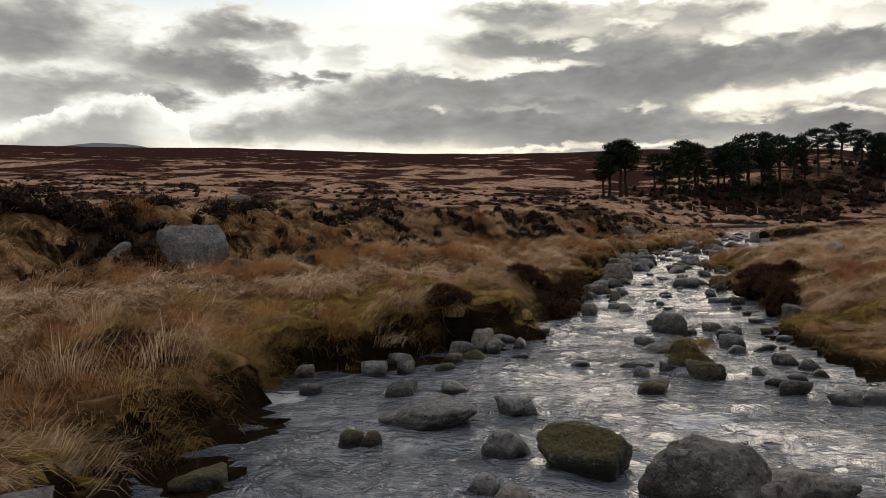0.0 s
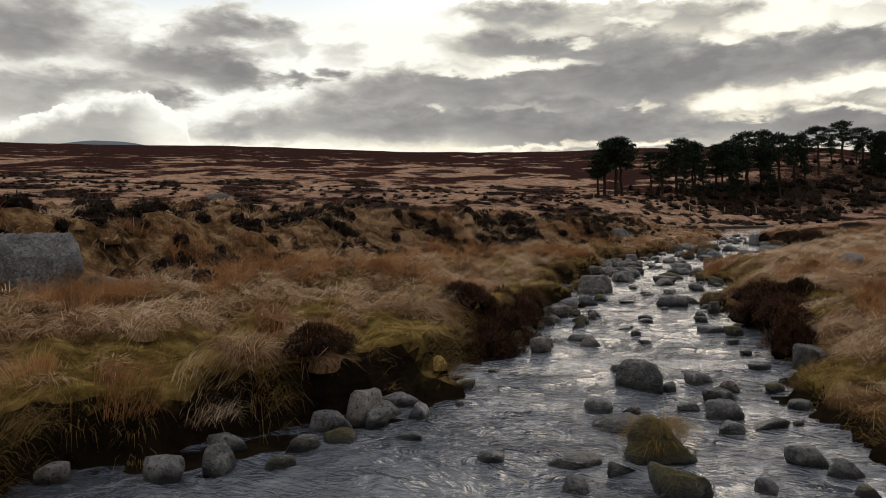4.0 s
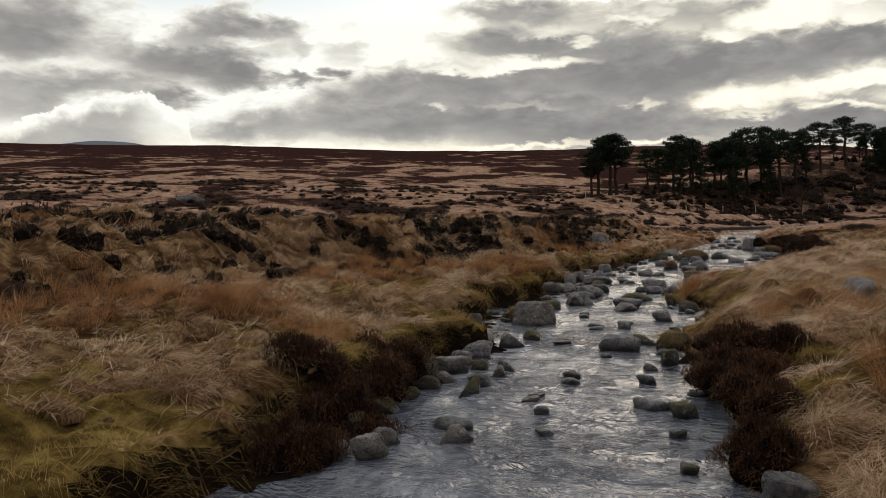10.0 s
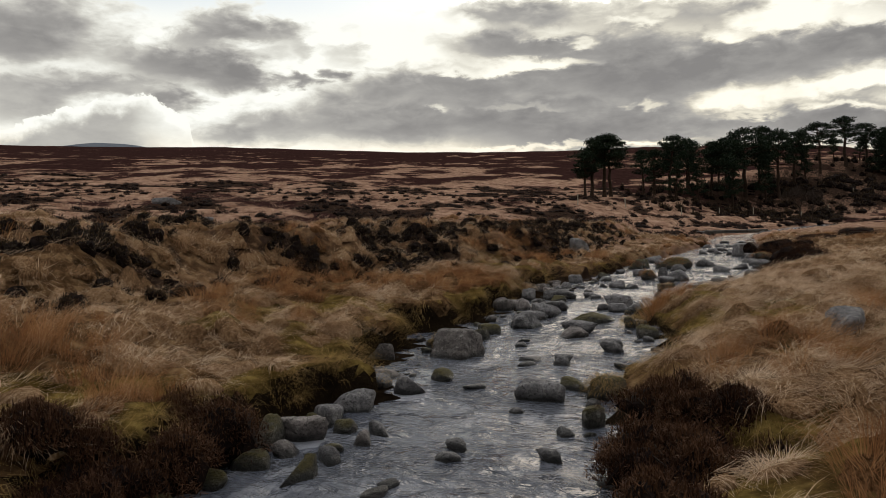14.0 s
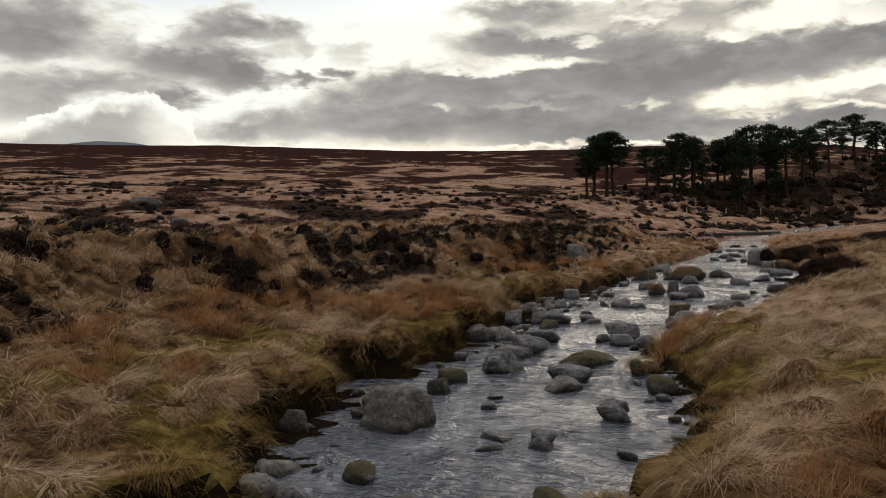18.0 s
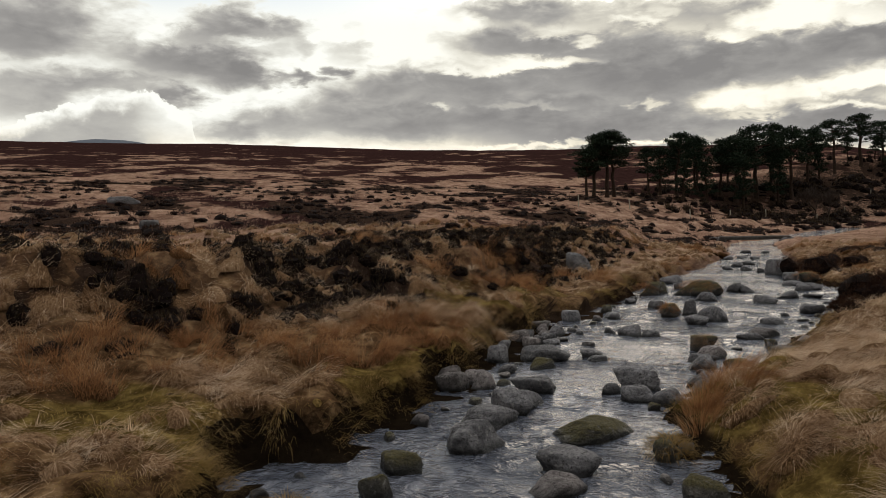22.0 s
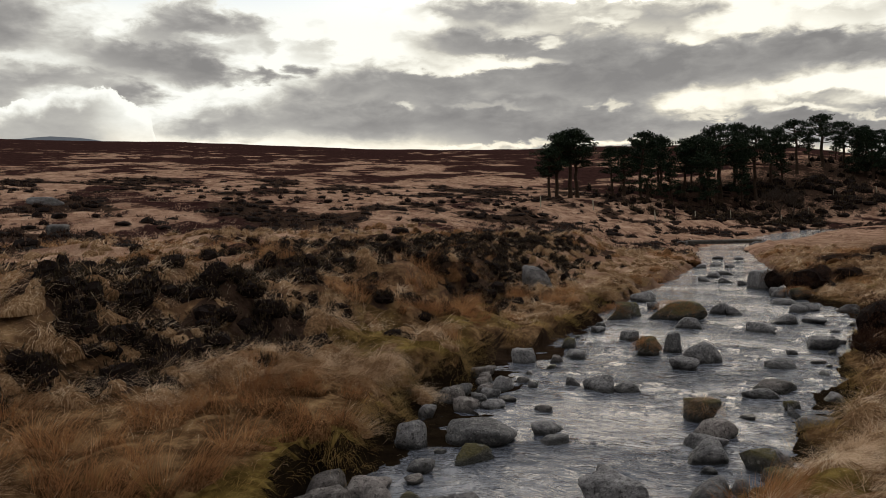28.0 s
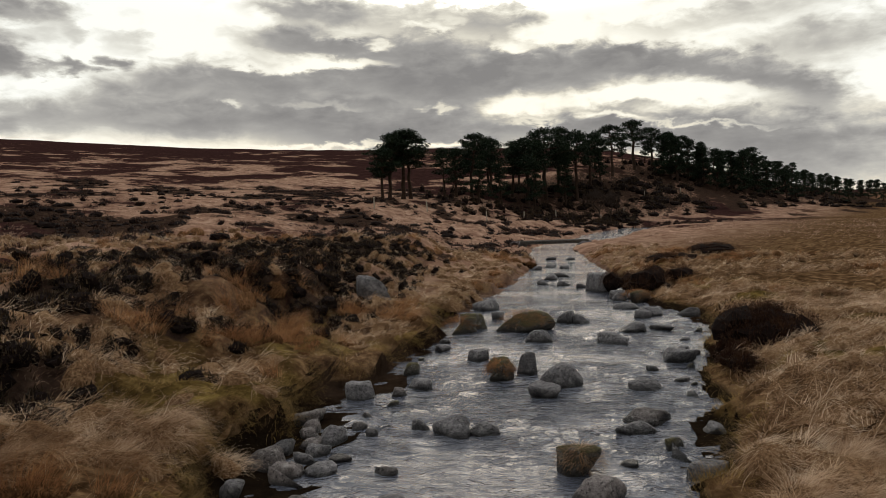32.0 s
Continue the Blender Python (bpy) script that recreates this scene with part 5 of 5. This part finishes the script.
def shrub(name, places, seed, radius, tall, twigs, mat, twig=0.16, width=0.012, segs=2, dense=0.68):
    """Dense low bushes: a core painted near black as inner shade, under many short twigs."""
    rng = np.random.default_rng(seed)
    n = len(places)
    R = radius * rng.uniform(0.6, 1.4, n)
    H = tall * rng.uniform(0.6, 1.35, n)
    at = np.repeat(places, twigs, 0)
    a, c = rng.uniform(0, 2 * np.pi, n * twigs), rng.uniform(0.0, 1.0, n * twigs)
    s = np.sqrt(1 - c * c)
    lump = 1 + 0.35 * np.sin(a * 3 + np.repeat(rng.uniform(0, 6, n), twigs)) * s
    out = np.stack([np.cos(a), np.sin(a)], 1)
    rr, hh = np.repeat(R, twigs) * lump, np.repeat(H, twigs)
    base = at + np.stack([out[:, 0] * s * rr, out[:, 1] * s * rr, c * hh - 0.05], 1) * rng.uniform(0.62, 1.0, n * twigs)[:, None]
    out = out + rng.normal(0, 0.5, out.shape)
    out /= np.linalg.norm(out, axis=1)[:, None] + 1e-6
    tilt = np.arccos(c) * 0.8 + rng.normal(0, 0.75, n * twigs)
    v, f = blades(rng, base, out, twig * rng.uniform(0.5, 1.5, n * twigs), width * rng.uniform(0.7, 1.6, n * twigs), tilt, rng.normal(0, 0.4, n * twigs), segs)
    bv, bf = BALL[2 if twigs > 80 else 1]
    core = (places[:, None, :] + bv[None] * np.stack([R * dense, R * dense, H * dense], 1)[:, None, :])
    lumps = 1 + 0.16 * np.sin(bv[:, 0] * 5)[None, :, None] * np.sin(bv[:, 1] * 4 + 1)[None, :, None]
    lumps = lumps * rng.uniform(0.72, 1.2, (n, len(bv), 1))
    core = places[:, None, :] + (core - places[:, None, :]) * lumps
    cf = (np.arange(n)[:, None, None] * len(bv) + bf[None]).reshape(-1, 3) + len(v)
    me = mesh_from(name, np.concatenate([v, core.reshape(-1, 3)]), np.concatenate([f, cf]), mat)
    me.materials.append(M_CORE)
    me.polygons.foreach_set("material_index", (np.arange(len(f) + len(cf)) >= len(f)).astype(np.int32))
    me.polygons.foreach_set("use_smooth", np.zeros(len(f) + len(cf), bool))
    return me


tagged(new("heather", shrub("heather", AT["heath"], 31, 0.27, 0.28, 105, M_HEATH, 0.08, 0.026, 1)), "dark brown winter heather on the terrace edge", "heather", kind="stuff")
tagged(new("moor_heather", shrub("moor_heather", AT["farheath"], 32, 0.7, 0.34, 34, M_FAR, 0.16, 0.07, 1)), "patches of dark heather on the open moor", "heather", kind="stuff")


def bush(x, y, r, h, seed, lobes=5, label="bushy dark brown heather on the bank", mat=M_GORSE, lift=0.0):
    """One bush: a few stems and a lobed mass of twigs."""
    rng = np.random.default_rng(seed)
    z = height(x, y) + lift
    top = thing("heather_bush", label, "bush", "bushes of the banks")
    top.location = (x, y, z)
    pts = np.stack([rng.normal(0, r * 0.4, lobes), rng.normal(0, r * 0.4, lobes), rng.uniform(0.0, h * 0.35, lobes)], 1)
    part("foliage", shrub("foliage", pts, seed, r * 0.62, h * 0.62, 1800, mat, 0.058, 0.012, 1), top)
    for k in range(4):
        a = rng.uniform(0, 6.28)
        part("stem", tube([(0, 0, -0.1), (r * 0.2 * math.cos(a), r * 0.2 * math.sin(a), h * 0.3), (r * 0.5 * math.cos(a), r * 0.5 * math.sin(a), h * 0.55)],
                          [0.02, 0.015, 0.006], 5, M_TWIG, "stem"), top)
    return top


def tube(points, radii, sides, mat, name):
    """A tapered tube along a line of points."""
    p = np.array(points, float)
    t = np.gradient(p, axis=0)
    t /= np.linalg.norm(t, axis=1)[:, None] + 1e-9
    ref = np.where(np.abs(t[:, 2:3]) > 0.9, [[1.0, 0, 0]], [[0, 0, 1.0]])
    u = np.cross(t, ref)
    u /= np.linalg.norm(u, axis=1)[:, None] + 1e-9
    w = np.cross(t, u)
    a = np.arange(sides) * 2 * np.pi / sides
    ring = p[:, None] + (u[:, None] * np.cos(a)[None, :, None] + w[:, None] * np.sin(a)[None, :, None]) * np.array(radii)[:, None, None]
    i = np.arange(len(p) - 1)[:, None] * sides
    j, k = np.arange(sides)[None], (np.arange(sides)[None] + 1) % sides
    f = np.stack([i + j, i + k, i + sides + k, i + sides + j], -1).reshape(-1, 4)
    return mesh_from(name, ring.reshape(-1, 3), f, mat)


bush(7.35, 17.4, 0.5, 0.8, 201, 8, label="round dark brown heather bush at the bank edge")
bush(7.05, 16.5, 0.6, 0.6, 202, 7)
bush(6.7, 15.75, 0.55, 0.5, 203, 6)
bush(6.2, 14.9, 0.5, 0.42, 204, 6)
bush(6.45, 16.4, 0.45, 0.4, 217)
bush(12.2, 17.0, 0.5, 0.62, 205, 7, label="reddish brown heather bush over the water")
bush(11.95, 16.25, 0.55, 0.62, 206, 7, label="reddish brown heather bush over the water")
bush(11.7, 15.4, 0.5, 0.52, 207, 6, label="reddish brown heather bush over the water")
bush(12.5, 16.3, 0.4, 0.4, 218)
bush(12.25, 15.4, 0.36, 0.34, 219)
bush(11.45, 14.6, 0.42, 0.42, 208)
bush(10.7, 13.4, 0.38, 0.4, 209)
bush(4.15, 11.5, 0.42, 0.36, 221, 6, "dark heather hanging over the bank stones")
bush(6.55, 14.55, 0.4, 0.42, 222)
bush(0.6, 7.7, 0.5, 0.45, 225, 6, "dark low shrub among the bank grass")
bush(24.6, 34.9, 0.95, 0.8, 210, 11, "large dark heather bush on the flat bank")
bush(23.6, 34.4, 0.5, 0.5, 211)
bush(29.6, 45.8, 1.1, 0.8, 212, 8, "wide dark heather bush on the far bank")
bush(31.6, 46.6, 0.9, 0.6, 213)
bush(40.0, 53.6, 1.5, 0.55, 214, 8, "low wide heather on the far bank")
bush(36.5, 52.5, 1.2, 0.5, 215, 7)
bush(22.6, 33.5, 0.4, 0.4, 216)


def grassy_rock(x, y, w, h, seed, mat=M_RUSH, label="low rock in the stream topped with brown grass"):
    """A rock with a cap of long grass."""
    rng = np.random.default_rng(seed)
    top = thing("grassy_rock", label, "rock", "grass-topped rocks")
    top.location = (x, y, 0)
    ob = part("stone", boulder_mesh("stone", w, w * 0.8, h, seed, M_MOSSY, 4), top)
    ob.location = (0, 0, h - h * 0.72)
    n = int(260 * w + 120)
    a, r = rng.uniform(0, 6.28, n), w * 0.46 * np.sqrt(rng.uniform(0, 1, n))
    out = np.stack([np.cos(a), np.sin(a)], 1)
    base = np.concatenate([out * r[:, None], (h * (1.02 - 0.75 * (r / (w * 0.5)) ** 3))[:, None] - 0.04], 1)
    v, f = blades(rng, np.repeat(base, 3, 0) + rng.normal(0, 0.03, (3 * n, 3)), np.repeat(out, 3, 0), rng.uniform(0.08, 0.22, 3 * n), np.full(3 * n, 0.007), rng.uniform(0.5, 1.4, 3 * n), rng.uniform(0.9, 2.3, 3 * n), 3)
    part("grass_cap", mesh_from("grass_cap", v, f, mat), top)


grassy_rock(22.4, 40.9, 1.55, 0.5, 601)
grassy_rock(20.75, 41.5, 0.95, 0.4, 602)
grassy_rock(7.2, 9.6, 0.55, 0.3, 603, M_TURF)
grassy_rock(18.1, 31.2, 0.5, 0.3, 604, M_STRAW)
grassy_rock(19.35, 36.05, 0.5, 0.36, 605)
grassy_rock(12.3, 19.2, 0.5, 0.3, 606, M_TURF)
grassy_rock(10.55, 23.6, 0.5, 0.26, 607, M_TURF)
grassy_rock(28.2, 43.9, 1.1, 0.4, 608)
grassy_rock(14.75, 24.9, 0.5, 0.26, 609, M_TURF)


# ---- pines on the slope ----
def foliage(rng, centres, sizes, count, leaf):
    """Clumps of needle sprays, close along the rim of each clump."""
    n = len(centres) * count
    d = rng.normal(size=(n, 3))
    d /= np.linalg.norm(d, axis=1)[:, None]
    d[:, 2] = np.where(d[:, 2] < -0.25, -0.25 - 0.3 * (d[:, 2] + 0.25), d[:, 2])
    c = np.repeat(centres, count, 0) + d * np.repeat(sizes, count, 0) * (rng.uniform(0.3, 1.03, n) ** 0.55)[:, None]
    a, b = rng.normal(size=(n, 3)), rng.normal(size=(n, 3))
    a /= np.linalg.norm(a, axis=1)[:, None]
    b /= np.linalg.norm(b, axis=1)[:, None]
    s = leaf * rng.uniform(0.6, 1.5, n)[:, None]
    v = np.stack([c - a * s, c + a * s * 0.6 + b * s * 0.5, c + b * s], 1).reshape(-1, 3)
    return v, np.arange(n * 3).reshape(-1, 3)


def pine(seed, style):
    """A Scots pine ten metres high: a bare stem under a broad umbrella (a, b), or branched almost to the ground (c, d)."""
    rng = np.random.default_rng(seed)
    top = thing("pine_tree", "dark Scots pine with a bare trunk and flat crown" if style in "ab" else "dark bushy pine branched low on its trunk", "tree", "pines on the slope")
    sway = rng.normal(0, 0.25, 2)
    zs = np.linspace(-0.4, 8.8, 9)
    line = np.stack([sway[0] * (zs / 9) ** 2 * 2, sway[1] * (zs / 9) ** 2 * 2, zs], 1)
    line[1:, :2] += rng.normal(0, 0.09, (8, 2))
    part("trunk", tube(line, np.interp(zs, [-0.4, 0.5, 6, 8.8], [0.36, 0.27, 0.18, 0.05]), 8, M_BARK, "trunk"), top)
    low = {"a": 4.6, "b": 3.8, "c": 2.0, "d": 0.7}[style]
    wide = {"a": 3.6, "b": 3.0, "c": 2.5, "d": 2.7}[style]
    centres, sizes = [], []
    count = {"a": 13, "b": 14, "c": 15, "d": 17}[style]
    for k in range(count):
        q = (k + 0.5) / count
        h = low + (8.6 - low) * q
        a = k * 2.4 + rng.uniform(-0.5, 0.5)
        spread = math.sqrt(max(0.0, 1 - (0.95 * q) ** 2)) * (0.55 + 0.45 * min(1.0, q / 0.3)) if style in "ab" else 1.05 - 0.75 * q
        span = wide * spread * rng.uniform(0.6, 1.1)
        s = np.array([np.interp(h, zs, line[:, 0]), np.interp(h, zs, line[:, 1]), h - 0.3])
        e = s + np.array([math.cos(a) * span, math.sin(a) * span, rng.uniform(0.3, 1.0)])
        mid = (s + e) / 2 + np.array([0, 0, -0.2])
        part("limb", tube([s, mid, e], [0.11, 0.07, 0.02], 5, M_BARK, "limb"), top)
        for f in (0.5, 0.78, 1.0):
            if rng.uniform() < 0.88:
                centres.append(s + (e - s) * f + rng.normal(0, 0.15, 3) + (0, 0, 0.2))
                sizes.append(np.array([1.1, 1.1, 0.62]) * rng.uniform(0.6, 1.2))
    for k in range(7):
        a, r = k * 2.4, 0.35 * wide * math.sqrt(k / 7)
        centres.append(np.array([line[-1, 0] + r * math.cos(a), line[-1, 1] + r * math.sin(a), 9.3 - 0.25 * r]) + rng.normal(0, 0.12, 3))
        sizes.append(np.array([1.0, 1.0, 0.6]) * rng.uniform(0.7, 1.1))
    v, f = foliage(rng, np.array(centres), np.array(sizes), 105, 0.21)
    part("crown", mesh_from("crown", v, f, M_PINE, False), top)
    return top


FIRST = {}


def pine_at(x, y, top_z, style):
    z = height(x, y)
    k = (style, (len(FIRST) + int(x * 7)) % 3)
    s = max(top_z - z, 4.0) / 9.8
    m = pose(x, y, z, 0, 0, (x * 37) % 360)
    wide = s * (0.9 + 0.3 * ((x * 13) % 1))
    if k not in FIRST:
        FIRST[k] = pine(300 + 10 * ord(style) + k[1], style)
        ob = FIRST[k]
        ob.matrix_basis = m
    else:
        ob = copy_thing(FIRST[k], m)
    ob.scale = (wide, wide, s)


pine_at(45.6, 122.7, 15.5, "a")
pine_at(43.2, 121.2, 14.7, "b")
pine_at(47.2, 124.0, 15.1, "a")
pine_at(41.9, 120.6, 12.6, "b")
pine_at(60.4, 132.0, 16.0, "b")
pine_at(65.1, 134.3, 15.8, "a")
pine_at(57.3, 131.1, 13.7, "c")
pine_at(70.0, 136.3, 15.3, "b")
pine_at(71.3, 133.5, 15.0, "a")
pine_at(76.9, 137.2, 17.6, "a")
pine_at(81.4, 140.4, 18.3, "b")
pine_at(82.7, 136.1, 17.2, "a")
pine_at(89.1, 141.6, 17.4, "b")
pine_at(98.2, 147.5, 19.9, "a")
pine_at(106.3, 151.6, 21.5, "a")
pine_at(112.2, 153.4, 20.2, "b")
pine_at(117.9, 155.4, 19.5, "b")
pine_at(122.7, 156.6, 18.9, "a")
pine_at(129.4, 158.9, 17.7, "c")
pine_at(136.5, 161.9, 16.4, "b")
pine_at(142.5, 163.2, 16.2, "a")
pine_at(149.6, 164.8, 17.1, "b")
pine_at(155.0, 165.1, 15.0, "a")
pine_at(161.1, 166.0, 13.7, "b")
pine_at(166.8, 167.3, 13.4, "c")
pine_at(176.4, 171.6, 11.8, "a")
pine_at(186.3, 175.5, 10.7, "b")
pine_at(196.5, 179.0, 10.1, "c")
pine_at(192.6, 171.2, 8.7, "a")
pine_at(198.8, 168.3, 6.6, "b")
pine_at(59.0, 126.1, 11.2, "c")
pine_at(63.4, 127.3, 10.8, "c")
pine_at(70.5, 129.3, 11.4, "c")
pine_at(79.0, 133.7, 12.6, "c")
pine_at(91.7, 142.3, 14.8, "c")
pine_at(110.1, 161.2, 18.7, "c")
pine_at(116.5, 161.5, 18.2, "c")
pine_at(110.4, 147.3, 18.0, "d")
pine_at(110.9, 145.6, 17.8, "d")
pine_at(110.6, 143.3, 16.7, "c")
pine_at(114.1, 144.3, 16.6, "d")
pine_at(117.1, 144.3, 15.7, "d")
pine_at(116.5, 142.2, 14.9, "d")
pine_at(116.4, 138.3, 13.8, "d")
pine_at(122.7, 143.4, 14.3, "c")
pine_at(121.8, 140.2, 14.0, "d")
pine_at(122.8, 137.8, 13.8, "d")
pine_at(128.9, 141.7, 13.5, "d")
pine_at(131.7, 143.2, 12.7, "c")
pine_at(129.3, 138.4, 11.6, "d")
pine_at(138.4, 144.9, 10.9, "d")
pine_at(131.1, 135.2, 9.9, "c")
pine_at(135.2, 136.6, 9.3, "d")
pine_at(146.6, 145.0, 9.8, "d")
pine_at(148.6, 144.2, 8.5, "c")
pine_at(149.0, 142.3, 8.7, "d")
pine_at(152.4, 142.9, 7.6, "d")
pine_at(152.7, 141.1, 8.2, "d")
pine_at(142.2, 130.2, 6.9, "d")
pine_at(161.4, 143.0, 6.8, "d")
pine_at(162.5, 141.7, 6.5, "d")
pine_at(167.3, 143.7, 6.0, "d")
pine_at(159.5, 135.8, 6.1, "d")
pine_at(162.3, 135.4, 5.6, "d")
pine_at(178.6, 145.3, 5.5, "d")
pine_at(169.4, 135.8, 4.9, "d")
pine_at(201.3, 156.6, 5.4, "d")
pine_at(202.3, 155.2, 5.2, "d")
for k in range(15):
    # the lower edge of the wood
    pine_at(118 + 5.6 * k + 2 * math.sin(k * 2.3), 150.5 + 1.5 * k + 2.5 * math.sin(k * 1.7), 14.2 - 0.55 * k + 1.2 * math.sin(k * 3.1), "c")
for k in range(12):
    # the far end of the wood, behind
    pine_at(138 + 6.2 * k + 2 * math.sin(k * 1.9), 168 + 1.4 * k + 3 * math.sin(k * 2.7), 16.8 - 0.75 * k + 1.0 * math.sin(k * 2.3), "cbc"[k % 3])
for k in range(8):
    pine_at(58 + 5.5 * k + 1.5 * math.sin(k * 2.9), 138 + 2.2 * k, 14.3 + 0.45 * k + math.sin(k * 2.0), "b")


def bare_tree(seed):
    """A leafless broadleaf tree of forking limbs, six metres high."""
    rng = np.random.default_rng(seed)
    top = thing("bare_tree", "leafless grey-brown tree at the foot of the slope", "tree", "bare trees below the pines")
    tips = [(np.array([0, 0, -0.2]), np.array([0, 0, 1.0]), 0.11, 1.5)]
    for level in range(4):
        grown = []
        for p, way, r, length in tips:
            e = p + way * length
            mid = (p + e) / 2 + rng.normal(0, 0.06, 3)
            part("trunk" if level == 0 else "limb" if level < 3 else "twig", tube([p, mid, e], [r, r * 0.85, r * 0.7], 5 if level < 2 else 3, M_TWIG, "limb"), top)
            for _ in range(3):
                w = way + rng.normal(0, 0.55, 3)
                w[2] = abs(w[2]) * 0.8 + 0.2
                grown.append((e, w / np.linalg.norm(w), r * 0.6, length * rng.uniform(0.6, 0.85)))
        tips = grown
    base = np.array([t[0] for t in tips for _ in range(14)])
    n = len(base)
    a = rng.uniform(0, 6.28, n)
    v, f = blades(rng, base + rng.normal(0, 0.12, (n, 3)), np.stack([np.cos(a), np.sin(a)], 1), rng.uniform(0.5, 1.1, n), np.full(n, 0.035), rng.uniform(0, 1.3, n), rng.normal(0, 0.4, n), 2)
    part("twig_spray", mesh_from("twig_spray", v, f, M_TWIG, False), top)
    return top


BARE = []


def bare_at(x, y, top_z):
    z = height(x, y)
    m = pose(x, y, z, 0, 0, (x * 53) % 360)
    if len(BARE) < 2:
        BARE.append(bare_tree(401 + len(BARE)))
        ob = BARE[-1]
        ob.matrix_basis = m
    else:
        ob = copy_thing(BARE[int(x) % 2], m)
    s = min(max(top_z - z, 2.5), 9.0) / 5.2
    ob.scale = (s, s, s)


bare_at(115.9, 146.7, 10.7)
bare_at(119.3, 146.4, 11.2)
bare_at(120.1, 143.1, 9.8)
bare_at(126.3, 144.2, 8.0)
bare_at(130.8, 144.1, 8.5)
bare_at(112.4, 146.9, 9.6)
bare_at(79.4, 124.0, 7.7)
bare_at(162.0, 157.8, 6.8)
bare_at(82.0, 124.7, 6.7)


# undergrowth at the foot of the pines
def thicket(name, x0, x1, y0, y1, n, seed, label, wide=1.1, tall=0.9):
    rng = np.random.default_rng(seed)
    x, y = rng.uniform(x0, x1, n), rng.uniform(y0, y1, n)
    z = land(x, y)[0]
    tagged(new(name, shrub(name, np.stack([x, y, z], 1), seed, wide, tall, 90, M_HEATH, 0.45, 0.06)), label, "undergrowth", kind="stuff")


thicket("undergrowth", 50, 86, 114, 128, 70, 501, "dark scrub at the foot of the pines")
thicket("undergrowth", 56, 104, 124, 144, 130, 503, "dark scrub between the pine trunks", 1.2, 1.1)
thicket("undergrowth", 104, 170, 146, 160, 110, 504, "dark scrub under the low pines", 1.2, 1.0)
thicket("undergrowth", 78, 150, 124, 148, 110, 502, "dark scrub at the foot of the pines")


# ---- footbridge and fence posts ----
def box(name, w, d, h, mat, bevel=0.02):
    bm = bmesh.new()
    bmesh.ops.create_cube(bm, size=1.0)
    bmesh.ops.scale(bm, vec=(w, d, h), verts=bm.verts)
    bmesh.ops.bevel(bm, geom=bm.edges[:], offset=bevel, segments=1, affect="EDGES")
    me = bpy.data.meshes.new(name)
    bm.to_mesh(me)
    bm.free()
    me.materials.append(mat)
    return me


bridge = thing("footbridge", "low weathered plank footbridge over the stream", "footbridge")
bridge.matrix_world = pose(43.4, 76.0, 0.35, 0, 0, -22)
for k in range(3):
    ob = part("plank", box("plank", 5.6, 0.3, 0.14, M_WOOD), bridge)
    ob.location = (0, -0.34 + 0.34 * k, 0.28)
for sx in (-2.9, 2.6):
    ob = part("abutment", boulder_mesh("abutment", 1.5, 1.4, 0.6, 77 + int(sx), M_ROCK, 3, 12.0), bridge)
    ob.location = (sx, 0, -0.12)
for sy in (-0.34, 0.34):
    ob = part("beam", box("beam", 5.2, 0.14, 0.18, M_WOOD), bridge)
    ob.location = (0, sy, 0.13)

for k in range(9):
    px, py = 36.0 + 8.5 * k, 104.0 + 4.0 * k + 2.0 * math.sin(k * 2.1)
    ob = new("fence_post", box("fence_post", 0.12, 0.12, 1.5, M_POST))
    ob.matrix_world = pose(px, py, height(px, py) + 0.62, 3 * math.sin(k * 3), 4 * math.sin(k * 5), 10 * k)
    tagged(ob, "thin pale wooden fence post on the moor", "fence post", "fence posts on the moor")

# the far hills beyond the skyline, with haze put into their colour
for hx, hy, hr, hh in ((-895, 2600, 750, 298), (-1330, 2410, 600, 300)):
    a = np.linspace(-1, 1, 41)
    U, V = np.meshgrid(a, a)
    z = hh * np.clip(np.cos(U * 1.57), 0, 1) ** 1.2 * np.clip(np.cos(V * 1.57), 0, 1) ** 0.6 + 6 * (fbm(U * 9 + hx, V * 9, 3, 9) - 0.5)
    idx = np.arange(41 * 41).reshape(41, 41)
    quads = np.stack([idx[:-1, :-1], idx[:-1, 1:], idx[1:, 1:], idx[1:, :-1]], -1).reshape(-1, 4)
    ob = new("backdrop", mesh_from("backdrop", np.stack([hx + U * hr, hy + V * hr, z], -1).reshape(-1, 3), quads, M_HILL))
    tagged(ob, "distant hill tinted blue-grey for haze", "hill", kind="structure")
